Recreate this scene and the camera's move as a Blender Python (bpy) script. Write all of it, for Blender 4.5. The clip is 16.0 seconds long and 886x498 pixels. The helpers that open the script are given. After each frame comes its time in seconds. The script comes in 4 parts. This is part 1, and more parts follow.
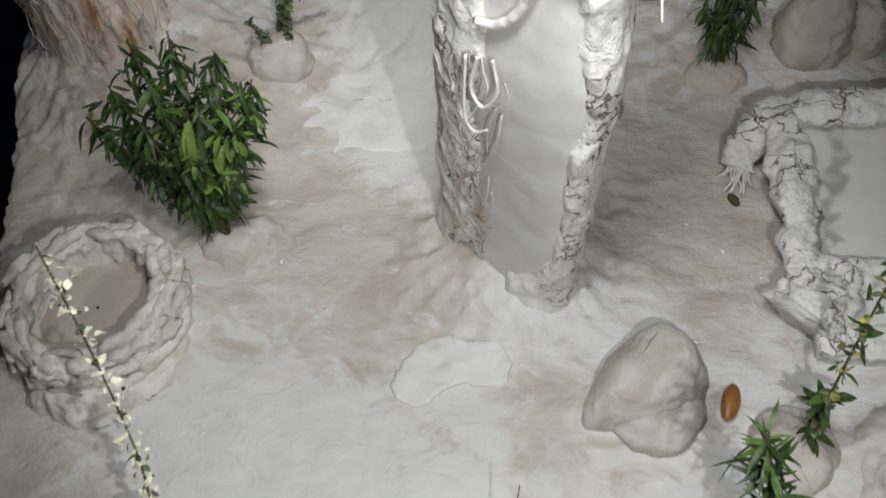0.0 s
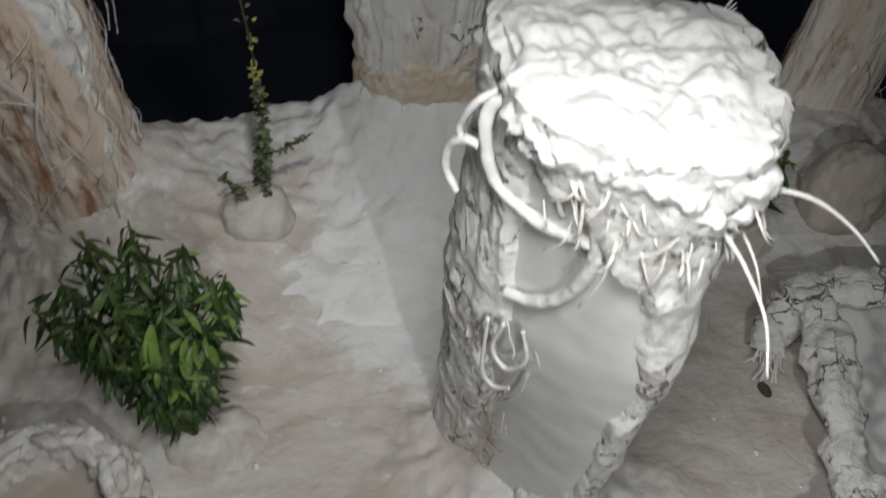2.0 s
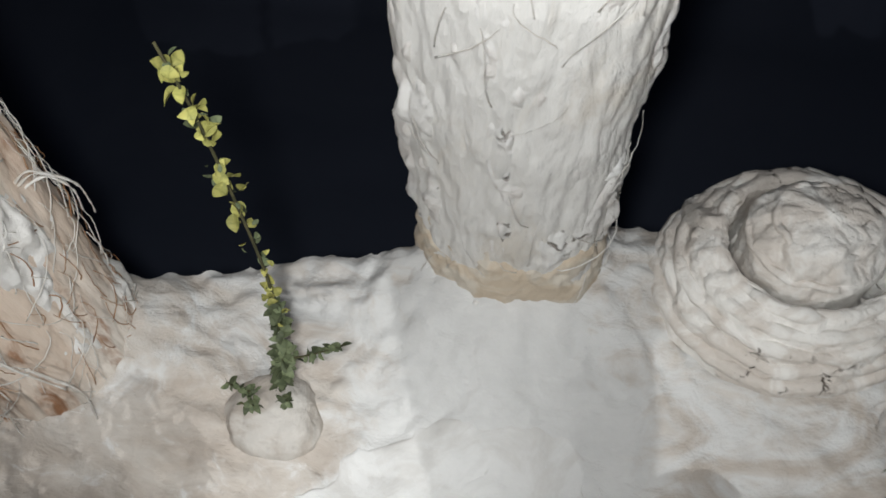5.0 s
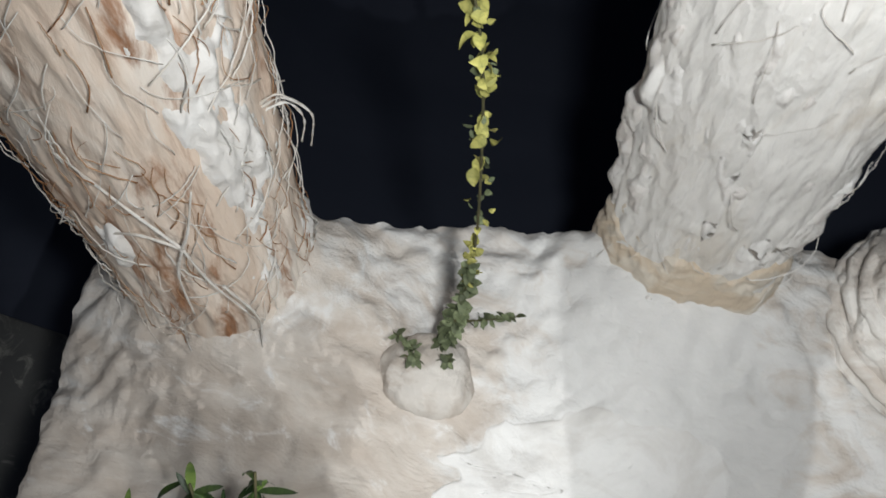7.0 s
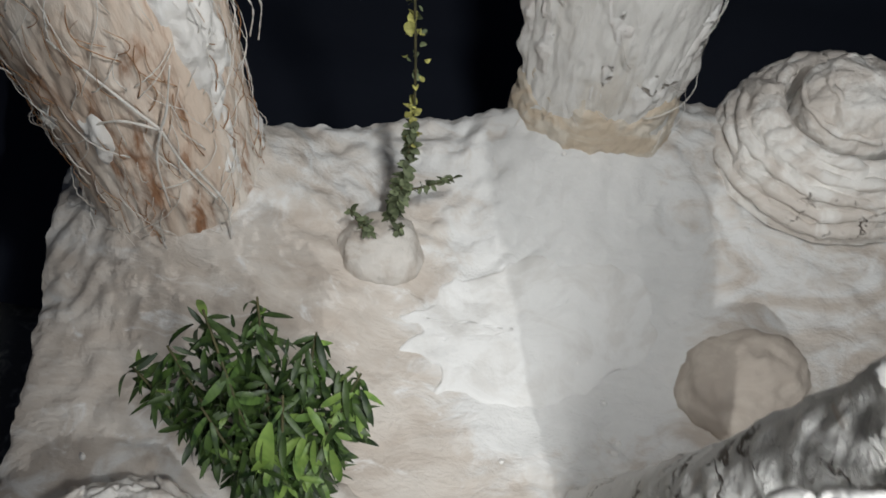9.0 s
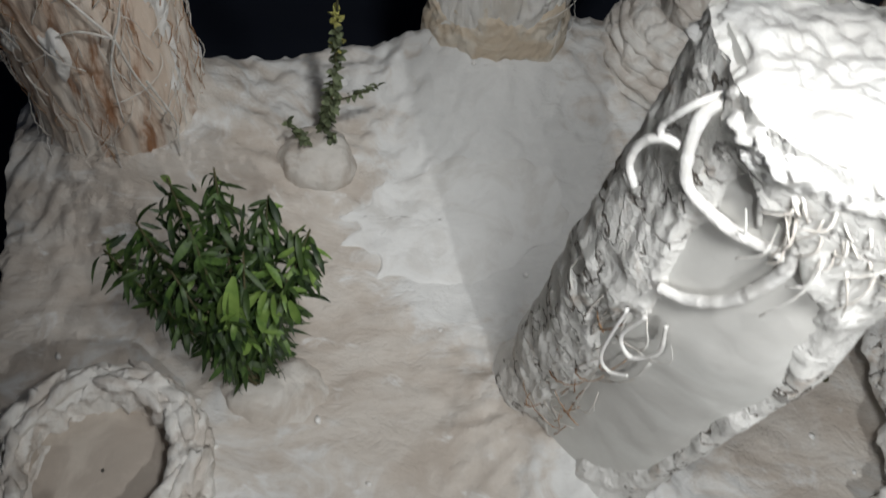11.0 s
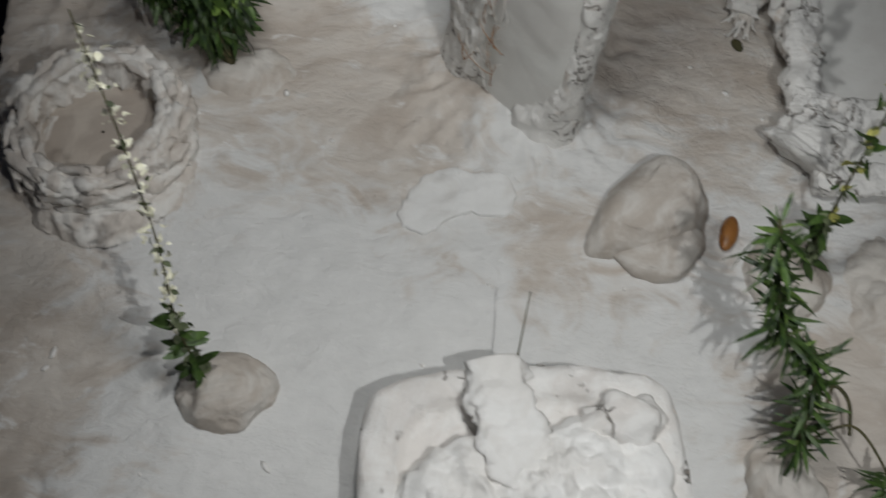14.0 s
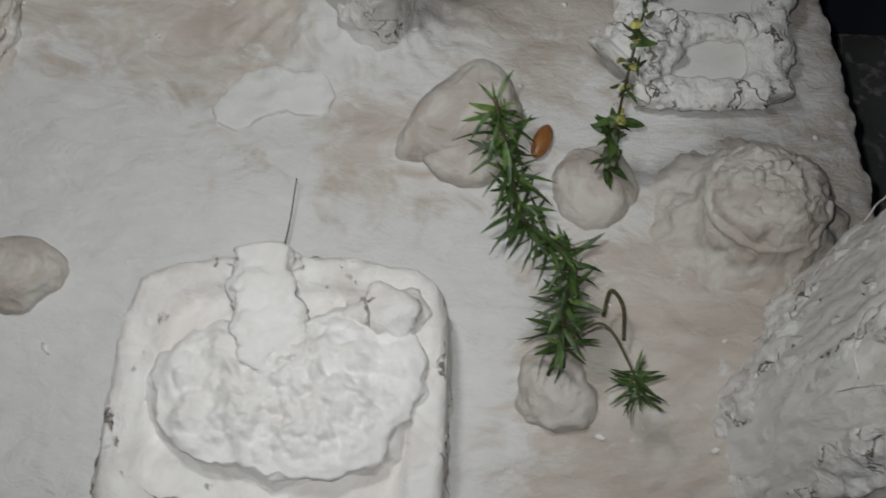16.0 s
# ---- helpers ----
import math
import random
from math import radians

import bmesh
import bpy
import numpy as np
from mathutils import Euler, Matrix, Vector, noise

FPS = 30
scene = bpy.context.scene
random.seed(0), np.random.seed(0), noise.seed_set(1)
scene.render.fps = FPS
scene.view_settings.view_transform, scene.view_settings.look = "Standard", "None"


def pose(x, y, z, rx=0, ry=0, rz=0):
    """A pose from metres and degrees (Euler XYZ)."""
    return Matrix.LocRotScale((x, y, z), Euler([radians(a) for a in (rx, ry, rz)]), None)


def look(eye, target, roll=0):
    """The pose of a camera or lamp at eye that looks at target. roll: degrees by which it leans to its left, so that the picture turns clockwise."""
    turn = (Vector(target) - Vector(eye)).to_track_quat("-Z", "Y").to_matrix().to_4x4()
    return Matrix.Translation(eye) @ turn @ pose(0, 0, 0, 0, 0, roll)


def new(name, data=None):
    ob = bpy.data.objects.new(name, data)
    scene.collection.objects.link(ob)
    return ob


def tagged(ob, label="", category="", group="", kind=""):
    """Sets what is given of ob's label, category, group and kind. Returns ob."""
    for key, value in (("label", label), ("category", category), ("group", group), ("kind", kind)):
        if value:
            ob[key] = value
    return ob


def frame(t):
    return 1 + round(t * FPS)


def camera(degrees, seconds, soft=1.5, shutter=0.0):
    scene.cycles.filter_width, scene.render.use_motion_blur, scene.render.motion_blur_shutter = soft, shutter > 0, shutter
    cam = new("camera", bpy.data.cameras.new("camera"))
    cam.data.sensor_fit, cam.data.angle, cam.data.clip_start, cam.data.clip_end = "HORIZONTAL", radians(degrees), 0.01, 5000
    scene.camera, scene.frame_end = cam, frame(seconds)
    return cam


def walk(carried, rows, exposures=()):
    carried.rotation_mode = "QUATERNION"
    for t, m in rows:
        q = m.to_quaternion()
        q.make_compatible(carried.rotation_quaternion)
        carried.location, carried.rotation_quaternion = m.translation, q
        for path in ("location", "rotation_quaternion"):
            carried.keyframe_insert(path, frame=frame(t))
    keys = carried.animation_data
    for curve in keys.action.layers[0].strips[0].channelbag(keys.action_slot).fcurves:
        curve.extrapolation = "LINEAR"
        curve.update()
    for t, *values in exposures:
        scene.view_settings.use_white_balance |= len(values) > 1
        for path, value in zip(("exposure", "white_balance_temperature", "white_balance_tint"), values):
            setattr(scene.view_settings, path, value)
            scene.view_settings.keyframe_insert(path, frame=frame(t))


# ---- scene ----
cam = camera(51.8, 16.0, soft=1.6, shutter=0.5)
PATH = [
    (0, (0.0, 0.0, 0.486), (-0.087, 1.082, -1.194), -3.9),
    (0.5, (-0.006, 0.021, 0.475), (-0.072, 1.134, -1.185), -2.1),
    (1, (-0.02, 0.04, 0.475), (-0.087, 1.175, -1.17), -1.0),
    (1.5, (-0.023, 0.067, 0.475), (-0.072, 1.217, -1.16), -0.9),
    (2, (-0.019, 0.108, 0.48), (-0.04, 1.269, -1.149), -0.7),
    (2.5, (-0.025, 0.145, 0.486), (-0.022, 1.243, -1.186), -3.1),
    (3, (-0.025, 0.186, 0.491), (-0.066, 1.288, -1.178), -5.6),
    (5.5, (-0.03, 0.344, 0.44), (-0.286, 1.267, -1.315), -3.2),
    (6, (-0.05, 0.335, 0.435), (-0.386, 1.235, -1.319), -3.9),
    (6.5, (-0.078, 0.322, 0.443), (-0.441, 1.235, -1.299), -2.3),
    (7, (-0.087, 0.312, 0.449), (-0.386, 1.234, -1.301), 0.4),
    (7.5, (-0.08, 0.29, 0.458), (-0.335, 1.221, -1.294), -0.3),
    (8, (-0.087, 0.266, 0.462), (-0.291, 1.198, -1.295), 0.5),
    (10.5, (-0.078, 0.15, 0.478), (-0.056, 1.198, -1.226), 5.9),
    (11, (-0.076, 0.124, 0.481), (-0.03, 1.166, -1.226), 6.2),
    (11.5, (-0.079, 0.089, 0.481), (-0.019, 1.12, -1.232), 7.2),
    (12, (-0.085, 0.05, 0.479), (-0.045, 1.055, -1.25), 6.2),
    (12.5, (-0.083, 0.015, 0.475), (-0.078, 0.994, -1.269), 3.8),
    (13, (-0.074, -0.014, 0.477), (-0.119, 0.929, -1.287), 0.2),
    (13.5, (-0.054, -0.031, 0.474), (-0.09, 0.888, -1.302), 0.2),
    (14, (-0.022, -0.046, 0.467), (-0.037, 0.874, -1.309), 0.5),
    (14.5, (0.012, -0.059, 0.459), (0.054, 0.854, -1.32), 1.4),
    (15, (0.038, -0.067, 0.453), (0.1, 0.82, -1.338), 1.1),
    (15.5, (0.066, -0.071, 0.453), (0.067, 0.805, -1.346), 1.2),
    (16, (0.098, -0.07, 0.449), (0.052, 0.773, -1.364), 0.9),
]
EXPOSURES = [(0.0, 0.15), (1.5, 0.0), (2.5, -0.7), (3.2, -0.8), (4.2, 0.2), (5.5, 0.68), (8.0, 0.8), (9.2, 0.4), (10.5, 0.02), (12.0, -0.08), (13.0, -0.12), (14.0, -0.33), (16.0, -0.3)]
walk(cam, [(t, look(eye, target, roll)) for t, eye, target, roll in PATH], EXPOSURES)

# ---- world and light: a dark room, lit by the torch that is carried beside the lens ----
world = bpy.data.worlds.new("dark_room")
scene.world = world
world.use_nodes = True
world.node_tree.nodes["Background"].inputs[0].default_value = (0.6, 0.7, 1.0, 1)
world.node_tree.nodes["Background"].inputs[1].default_value = 0.027


def torch(name, place, target, watts, cone, radius):
    lamp = bpy.data.lights.new(name, "SPOT")
    lamp.energy, lamp.color, lamp.shadow_soft_size = watts, (0.985, 0.995, 0.985), radius
    lamp.spot_size, lamp.spot_blend = radians(cone), 0.8
    new(name, lamp).matrix_world = look(place, target)


torch("torch_light", (-0.008, 0.165, 0.488), (0.0, 0.215, 0.0), 3.4, 83, 0.028)
torch("torch_light", (0.085, -0.055, 0.45), (0.065, 0.12, 0.0), 3.3, 122, 0.004)
torch("torch_light", (-0.045, 0.325, 0.47), (-0.11, 0.70, 0.0), 2.7, 98, 0.014)


# ---- materials ----
def material(name, base, other=None, scale=20.0, spread=(0.4, 0.6), rough=0.85, bump=0.3, grain=400.0, fine=0.25, paint=False, randomly=0.0, stains=None, stain_scale=30.0, stain_spread=(0.58, 0.68), stretch=(1, 1, 1), gloss=0.25, cracks=0.0, crack_from=0.5, crack_tone=(0.20, 0.17, 0.145), strokes=None):
    """A procedural surface: two colours by a broad noise, stains by another, fine grain in colour and relief."""
    m = bpy.data.materials.new(name)
    m.use_nodes = True
    nt = m.node_tree
    n, link = nt.nodes, nt.links.new
    bsdf = n["Principled BSDF"]
    bsdf.inputs["Roughness"].default_value = rough
    bsdf.inputs["Specular IOR Level"].default_value = gloss
    where = n.new("ShaderNodeTexCoord")
    place = n.new("ShaderNodeMapping")
    place.inputs["Scale"].default_value = stretch
    link(where.outputs["Object"], place.inputs[0])

    def noisy(size, detail=6.0, rough_=0.6, distort=0.0):
        t = n.new("ShaderNodeTexNoise")
        t.inputs["Scale"].default_value, t.inputs["Detail"].default_value = size, detail
        t.inputs["Roughness"].default_value, t.inputs["Distortion"].default_value = rough_, distort
        link(place.outputs[0], t.inputs["Vector"])
        return t.outputs["Fac"]

    def ramp(fac, low, high):
        r = n.new("ShaderNodeMapRange")
        r.interpolation_type = "SMOOTHSTEP"
        r.inputs[1].default_value, r.inputs[2].default_value = low, high
        link(fac, r.inputs[0])
        return r.outputs[0]

    def mix(fac, a, b, mode="MIX"):
        x = n.new("ShaderNodeMix")
        x.data_type, x.blend_type = "RGBA", mode
        for socket, v in ((x.inputs[0], fac), (x.inputs[6], a), (x.inputs[7], b)):
            if isinstance(v, (int, float)):
                socket.default_value = v
            elif isinstance(v, tuple):
                socket.default_value = (*v, 1)
            else:
                link(v, socket)
        return x.outputs[2]

    brushed = None
    if strokes:
        swept = n.new("ShaderNodeMapping")
        swept.inputs["Rotation"].default_value = (0, 0, 0.65)
        swept.inputs["Scale"].default_value = (1.0, 2.8, 1.0)
        bent = n.new("ShaderNodeTexNoise")
        bent.inputs["Scale"].default_value = 7.0
        shove = n.new("ShaderNodeVectorMath")
        shove.operation = "MULTIPLY_ADD"
        shove.inputs[1].default_value = (0.12, 0.12, 0.0)
        link(where.outputs["Object"], bent.inputs["Vector"])
        link(bent.outputs["Color"], shove.inputs[0])
        link(where.outputs["Object"], shove.inputs[2])
        link(shove.outputs[0], swept.inputs[0])
        bristle = n.new("ShaderNodeTexNoise")
        bristle.inputs["Scale"].default_value, bristle.inputs["Detail"].default_value, bristle.inputs["Roughness"].default_value = 15.0, 9.0, 0.66
        link(swept.outputs[0], bristle.inputs["Vector"])
        brushed = bristle.outputs["Fac"]
        other = mix(ramp(brushed, 0.62, 0.36), other, strokes)
    colour = base
    if other:
        fac = ramp(noisy(scale, 8.0, 0.62, 1.2), *spread)
        if paint:
            a = n.new("ShaderNodeAttribute")
            a.attribute_name = "wash"
            add = n.new("ShaderNodeMath")
            add.operation = "ADD"
            half = n.new("ShaderNodeMath")
            half.operation = "MULTIPLY_ADD"
            half.inputs[1].default_value, half.inputs[2].default_value = 2.0, -1.0
            link(noisy(scale, 10.0, 0.6, 2.2), half.inputs[0])
            link(a.outputs["Fac"], add.inputs[0])
            link(half.outputs[0], add.inputs[1])
            fac = ramp(add.outputs[0], 0.14, 0.78)
        colour = mix(fac, base, other)
    if stains:
        colour = mix(ramp(noisy(stain_scale, 7.0, 0.65, 0.8), *stain_spread), colour, stains)
    tone = noisy(grain * 0.25, 5.0, 0.7)
    r = n.new("ShaderNodeMapRange")
    r.inputs[3].default_value, r.inputs[4].default_value = 1 - fine, 1 + fine
    link(tone, r.inputs[0])
    colour = mix(1.0, colour, r.outputs[0], "MULTIPLY")
    if randomly:
        info = n.new("ShaderNodeObjectInfo")
        v = n.new("ShaderNodeMapRange")
        v.inputs[3].default_value, v.inputs[4].default_value = 1 - randomly, 1 + randomly
        link(info.outputs["Random"], v.inputs[0])
        colour = mix(1.0, colour, v.outputs[0], "MULTIPLY")
    crack = None
    if cracks:
        warp = n.new("ShaderNodeTexNoise")
        warp.inputs["Scale"].default_value, warp.inputs["Detail"].default_value = 60.0, 4.0
        link(where.outputs["Object"], warp.inputs["Vector"])
        push = n.new("ShaderNodeVectorMath")
        push.operation = "MULTIPLY_ADD"
        push.inputs[1].default_value = (0.03, 0.03, 0.03)
        link(warp.outputs["Color"], push.inputs[0])
        link(where.outputs["Object"], push.inputs[2])
        cells = n.new("ShaderNodeTexVoronoi")
        cells.feature = "DISTANCE_TO_EDGE"
        cells.inputs["Scale"].default_value = cracks
        link(push.outputs[0], cells.inputs["Vector"])
        line = ramp(cells.outputs["Distance"], 0.045, 0.012)
        some = ramp(noisy(34.0, 4.0, 0.6), crack_from, crack_from + 0.1)
        both = n.new("ShaderNodeMath")
        both.operation = "MULTIPLY"
        link(line, both.inputs[0])
        link(some, both.inputs[1])
        crack = both.outputs[0]
        colour = mix(crack, colour, crack_tone)
    link(colour, bsdf.inputs["Base Color"])
    if bump:
        b = n.new("ShaderNodeBump")
        b.inputs["Strength"].default_value, b.inputs["Distance"].default_value = bump, 0.0012
        link(noisy(grain, 6.0, 0.7), b.inputs["Height"])
        c = n.new("ShaderNodeBump")
        c.inputs["Strength"].default_value, c.inputs["Distance"].default_value = bump, 0.004
        link(noisy(grain * 0.18, 5.0, 0.6, 0.6), c.inputs["Height"])
        link(b.outputs[0], c.inputs["Normal"])
        if brushed:
            ridges = n.new("ShaderNodeBump")
            ridges.inputs["Strength"].default_value, ridges.inputs["Distance"].default_value = 0.22, 0.006
            link(brushed, ridges.inputs["Height"])
            link(ridges.outputs[0], b.inputs["Normal"])
        link(c.outputs[0], bsdf.inputs["Normal"])
        if crack:
            dig = n.new("ShaderNodeBump")
            dig.invert = True
            dig.inputs["Strength"].default_value, dig.inputs["Distance"].default_value = 0.8, 0.003
            link(crack, dig.inputs["Height"])
            link(c.outputs[0], dig.inputs["Normal"])
            link(dig.outputs[0], bsdf.inputs["Normal"])
    return m


GROUND = material("washed_plaster", (0.72, 0.72, 0.71), (0.625, 0.58, 0.53), 20.0, paint=True, bump=0.65, grain=260.0, fine=0.12, stains=(0.76, 0.755, 0.745), stain_scale=34.0, stain_spread=(0.57, 0.72), stretch=(1.0, 1.5, 1.0), strokes=(0.51, 0.45, 0.395))
POURED = material("poured_plaster", (0.765, 0.765, 0.755), (0.68, 0.67, 0.65), 26.0, spread=(0.45, 0.65), bump=0.4, grain=260.0, fine=0.08)
PLASTER = material("white_plaster", (0.86, 0.855, 0.84), (0.78, 0.765, 0.74), 25.0, bump=0.38, grain=340.0, fine=0.06)
# real cracks, their colour darkened to stand in for the tray's thin shadow lines
TRAY = material("cracked_shadow_lined_plaster", (0.83, 0.82, 0.80), (0.75, 0.72, 0.69), 25.0, bump=0.5, grain=380.0, fine=0.1, cracks=30.0, crack_from=0.53, crack_tone=(0.30, 0.27, 0.24))
CRUST = material("plaster_crust", (0.83, 0.82, 0.795), (0.64, 0.55, 0.47), 35.0, spread=(0.56, 0.76), bump=0.8, grain=420.0, fine=0.15, cracks=62.0, crack_from=0.49)
CARD = material("grey_painted_card", (0.75, 0.75, 0.725), (0.68, 0.67, 0.645), 12.0, bump=0.12, grain=300.0, fine=0.05)
BARK = material("rusty_plaster", (0.82, 0.76, 0.69), (0.72, 0.60, 0.50), 22.0, bump=0.5, grain=300.0, fine=0.15, stains=(0.34, 0.175, 0.095), stain_scale=52.0, stain_spread=(0.50, 0.68), stretch=(1, 1, 0.20))
PALE_BARK = material("cream_plaster", (0.82, 0.81, 0.785), (0.72, 0.68, 0.62), 18.0, spread=(0.5, 0.7), bump=0.7, grain=300.0, fine=0.1, stretch=(1, 1, 0.4))
STONE = material("cream_painted_stone", (0.62, 0.59, 0.55), (0.50, 0.45, 0.40), 30.0, bump=0.6, grain=300.0, fine=0.14)
CLAY = material("beige_clay", (0.58, 0.52, 0.455), (0.48, 0.42, 0.365), 26.0, bump=0.25, grain=300.0, fine=0.08)
COIL = material("pale_coil_clay", (0.77, 0.75, 0.715), (0.62, 0.57, 0.52), 34.0, bump=0.7, grain=320.0, fine=0.15, cracks=46.0, crack_from=0.60)
FIBRE = material("white_fibre", (0.78, 0.77, 0.74), (0.66, 0.62, 0.57), 60.0, bump=0.3, grain=600.0)
RUST = material("brown_fibre", (0.30, 0.15, 0.07), (0.48, 0.30, 0.18), 60.0, bump=0.3, grain=600.0)
LEAF = material("green_leaf", (0.055, 0.100, 0.022), (0.016, 0.038, 0.011), 60.0, rough=0.5, bump=0.1, grain=500.0, fine=0.2, randomly=0.45, gloss=0.45)
PALE_LEAF = material("yellow_green_leaf", (0.17, 0.26, 0.06), (0.10, 0.18, 0.04), 60.0, rough=0.5, bump=0.1, grain=500.0, randomly=0.3, gloss=0.45)
DULL_LEAF = material("grey_green_leaf", (0.14, 0.165, 0.09), (0.06, 0.08, 0.042), 80.0, rough=0.6, bump=0.1, grain=500.0, randomly=0.5)
PETAL = material("yellow_bract", (0.44, 0.42, 0.13), (0.20, 0.21, 0.06), 80.0, rough=0.6, bump=0.1, grain=500.0, randomly=0.3)
WHITE_PETAL = material("cream_petal", (0.84, 0.83, 0.72), (0.74, 0.72, 0.50), 80.0, rough=0.6, bump=0.1, grain=500.0, randomly=0.2)
STEM = material("brown_green_stem", (0.10, 0.09, 0.045), (0.06, 0.06, 0.03), 60.0, bump=0.2, grain=500.0)
BEAN = material("brown_seed", (0.30, 0.13, 0.035), (0.20, 0.075, 0.02), 90.0, rough=0.35, bump=0.15, grain=300.0, gloss=0.5)
DARK = material("dark_speckled_floor", (0.15, 0.152, 0.148), (0.38, 0.38, 0.34), 42.0, spread=(0.52, 0.66), bump=0.3, grain=60.0, fine=0.3, rough=0.6)
CLOTH = material("black_cloth", (0.032, 0.039, 0.060), (0.038, 0.045, 0.067), 2.0, bump=0.0, fine=0.03, grain=200.0, rough=0.95)
OCHRE = material("bare_ochre_plaster", (0.64, 0.54, 0.42), (0.70, 0.64, 0.55), 40.0, bump=0.4, grain=350.0, fine=0.12)
EDGE = material("black_board_edge", (0.012, 0.012, 0.012), (0.02, 0.02, 0.02), 30.0, bump=0.2)


# ---- builders ----
def nz(x, y, z, f=1.0, octaves=3):
    return noise.fractal(Vector((x * f, y * f, z * f)), 0.9, 2.1, octaves)


def mesh(name, verts, faces, mat, parent=None, label="", smooth=True):
    me = bpy.data.meshes.new(name)
    me.from_pydata([tuple(v) for v in verts], [], faces)
    me.materials.append(mat)
    if smooth:
        me.polygons.foreach_set("use_smooth", [True] * len(me.polygons))
    me.update()
    ob = new(name, me)
    if parent:
        ob.parent = parent
    return tagged(ob, label)


def thing(name, label, category, place=(0, 0, 0), group=""):
    ob = new(name)
    ob.empty_display_size = 0.01
    ob.location = place
    return tagged(ob, label, category, group)


def smoothstep(a, b, x):
    t = min(1.0, max(0.0, (x - a) / (b - a)))
    return t * t * (3 - 2 * t)


def rounded(poly, n, cuts=2):
    """A closed polygon with its corners cut, as n evenly spaced points."""
    pts = [Vector((p[0], p[1])) for p in poly]
    for _ in range(cuts):
        pts = [q for a, b in zip(pts, pts[1:] + pts[:1]) for q in (a.lerp(b, 0.25), a.lerp(b, 0.75))]
    ring = pts + pts[:1]
    length = [0.0]
    for a, b in zip(ring, ring[1:]):
        length.append(length[-1] + (b - a).length)
    out, k = [], 0
    for i in range(n):
        s = length[-1] * i / n
        while length[k + 1] < s:
            k += 1
        out.append(ring[k].lerp(ring[k + 1], (s - length[k]) / max(1e-9, length[k + 1] - length[k])))
    return out


def boxy(poly, cut=0.14):
    """A polygon whose corners stay nearly square once they are rounded."""
    pts = [Vector(p) for p in poly]
    return [tuple(q) for a, b in zip(pts, pts[1:] + pts[:1]) for q in (a.lerp(b, cut), a.lerp(b, 0.5), a.lerp(b, 1 - cut))]


class Shaft:
    """A lofted post through polygons at rising heights, with a flared foot; at() gives a point of its skin."""

    def __init__(self, *levels, flare=0.012, n=120):
        self.n, self.flare = n, flare
        self.z = [z for z, _ in levels]
        self.loops = [self._start(rounded(p, n)) for _, p in levels]
        self.mids = [sum(loop, Vector((0, 0))) / n for loop in self.loops]
        self.z0, self.z1 = self.z[0], self.z[-1]

    def _start(self, loop):
        mid = sum(loop, Vector((0, 0))) / len(loop)
        if sum((p - mid).cross(q - mid) for p, q in zip(loop, loop[1:])) < 0:
            loop = loop[::-1]
        k = min(range(len(loop)), key=lambda i: abs(math.atan2(*(loop[i] - mid).yx) + math.pi * 0.75))
        return loop[k:] + loop[:k]

    def _loop(self, loop, u):
        x = (u % 1.0) * self.n
        i = int(x) % self.n
        return loop[i].lerp(loop[(i + 1) % self.n], x - int(x))

    def at(self, u, v, off=0.0):
        z = self.z0 + (self.z1 - self.z0) * v
        k = 0
        while k < len(self.z) - 2 and z > self.z[k + 1]:
            k += 1
        t = (z - self.z[k]) / (self.z[k + 1] - self.z[k])
        a, b = self.loops[k], self.loops[k + 1]
        p = self._loop(a, u).lerp(self._loop(b, u), t)
        q = self._loop(a, u + 0.01).lerp(self._loop(b, u + 0.01), t) - self._loop(a, u - 0.01).lerp(self._loop(b, u - 0.01), t)
        out = Vector((q.y, -q.x)).normalized()
        if out.dot(p - self.mids[k].lerp(self.mids[k + 1], t)) < 0:
            out = -out
        p = p + out * (off + self.flare * math.exp(-v * 14))
        return Vector((p.x, p.y, z))

    def skin(self, name, mat, bulge, nu=180, nv=160, top=True, v0=0.0, v1=1.0, parent=None, label="", dome=0.0, lumps=0.0):
        """The skin pushed outwards by bulge(u, v, place)."""
        verts, faces = [], []
        for j in range(nv + 1):
            v = v0 + (v1 - v0) * j / nv
            for i in range(nu):
                p = self.at(i / nu, v)
                verts.append(self.at(i / nu, v, bulge(i / nu, v, p)))
        for j in range(nv):
            for i in range(nu):
                k = (i + 1) % nu
                faces.append((j * nu + i, j * nu + k, (j + 1) * nu + k, (j + 1) * nu + i))
        if top:
            base = nv * nu
            rim = verts[base:]
            plain = [self.at(i / nu, v1) for i in range(nu)]
            mid = sum(plain, Vector()) / nu
            rings = 60
            last = base
            for r in range(1, rings):
                f = 1 - r / rings
                start = len(verts)
                for i in range(nu):
                    p = mid.lerp(plain[i], f) + (rim[i] - plain[i]) * f ** 14
                    p.z = mid.z + dome * (1 - f * f) + lumps * (1 - f ** 8) * (nz(p.x, p.y, 3.1, 42, 4) + 0.4 * abs(nz(p.x, p.y, 5.3, 100, 2)))
                    verts.append(p)
                for i in range(nu):
                    k = (i + 1) % nu
                    faces.append((last + i, last + k, start + k, start + i))
                last = start
            verts.append(Vector((mid.x, mid.y, mid.z + dome + lumps * (nz(mid.x, mid.y, 3.1, 42, 4) + 0.4 * abs(nz(mid.x, mid.y, 5.3, 100, 2))))))
            for i in range(nu):
                faces.append((last + i, last + (i + 1) % nu, len(verts) - 1))
        return mesh(name, verts, faces, mat, parent, label)


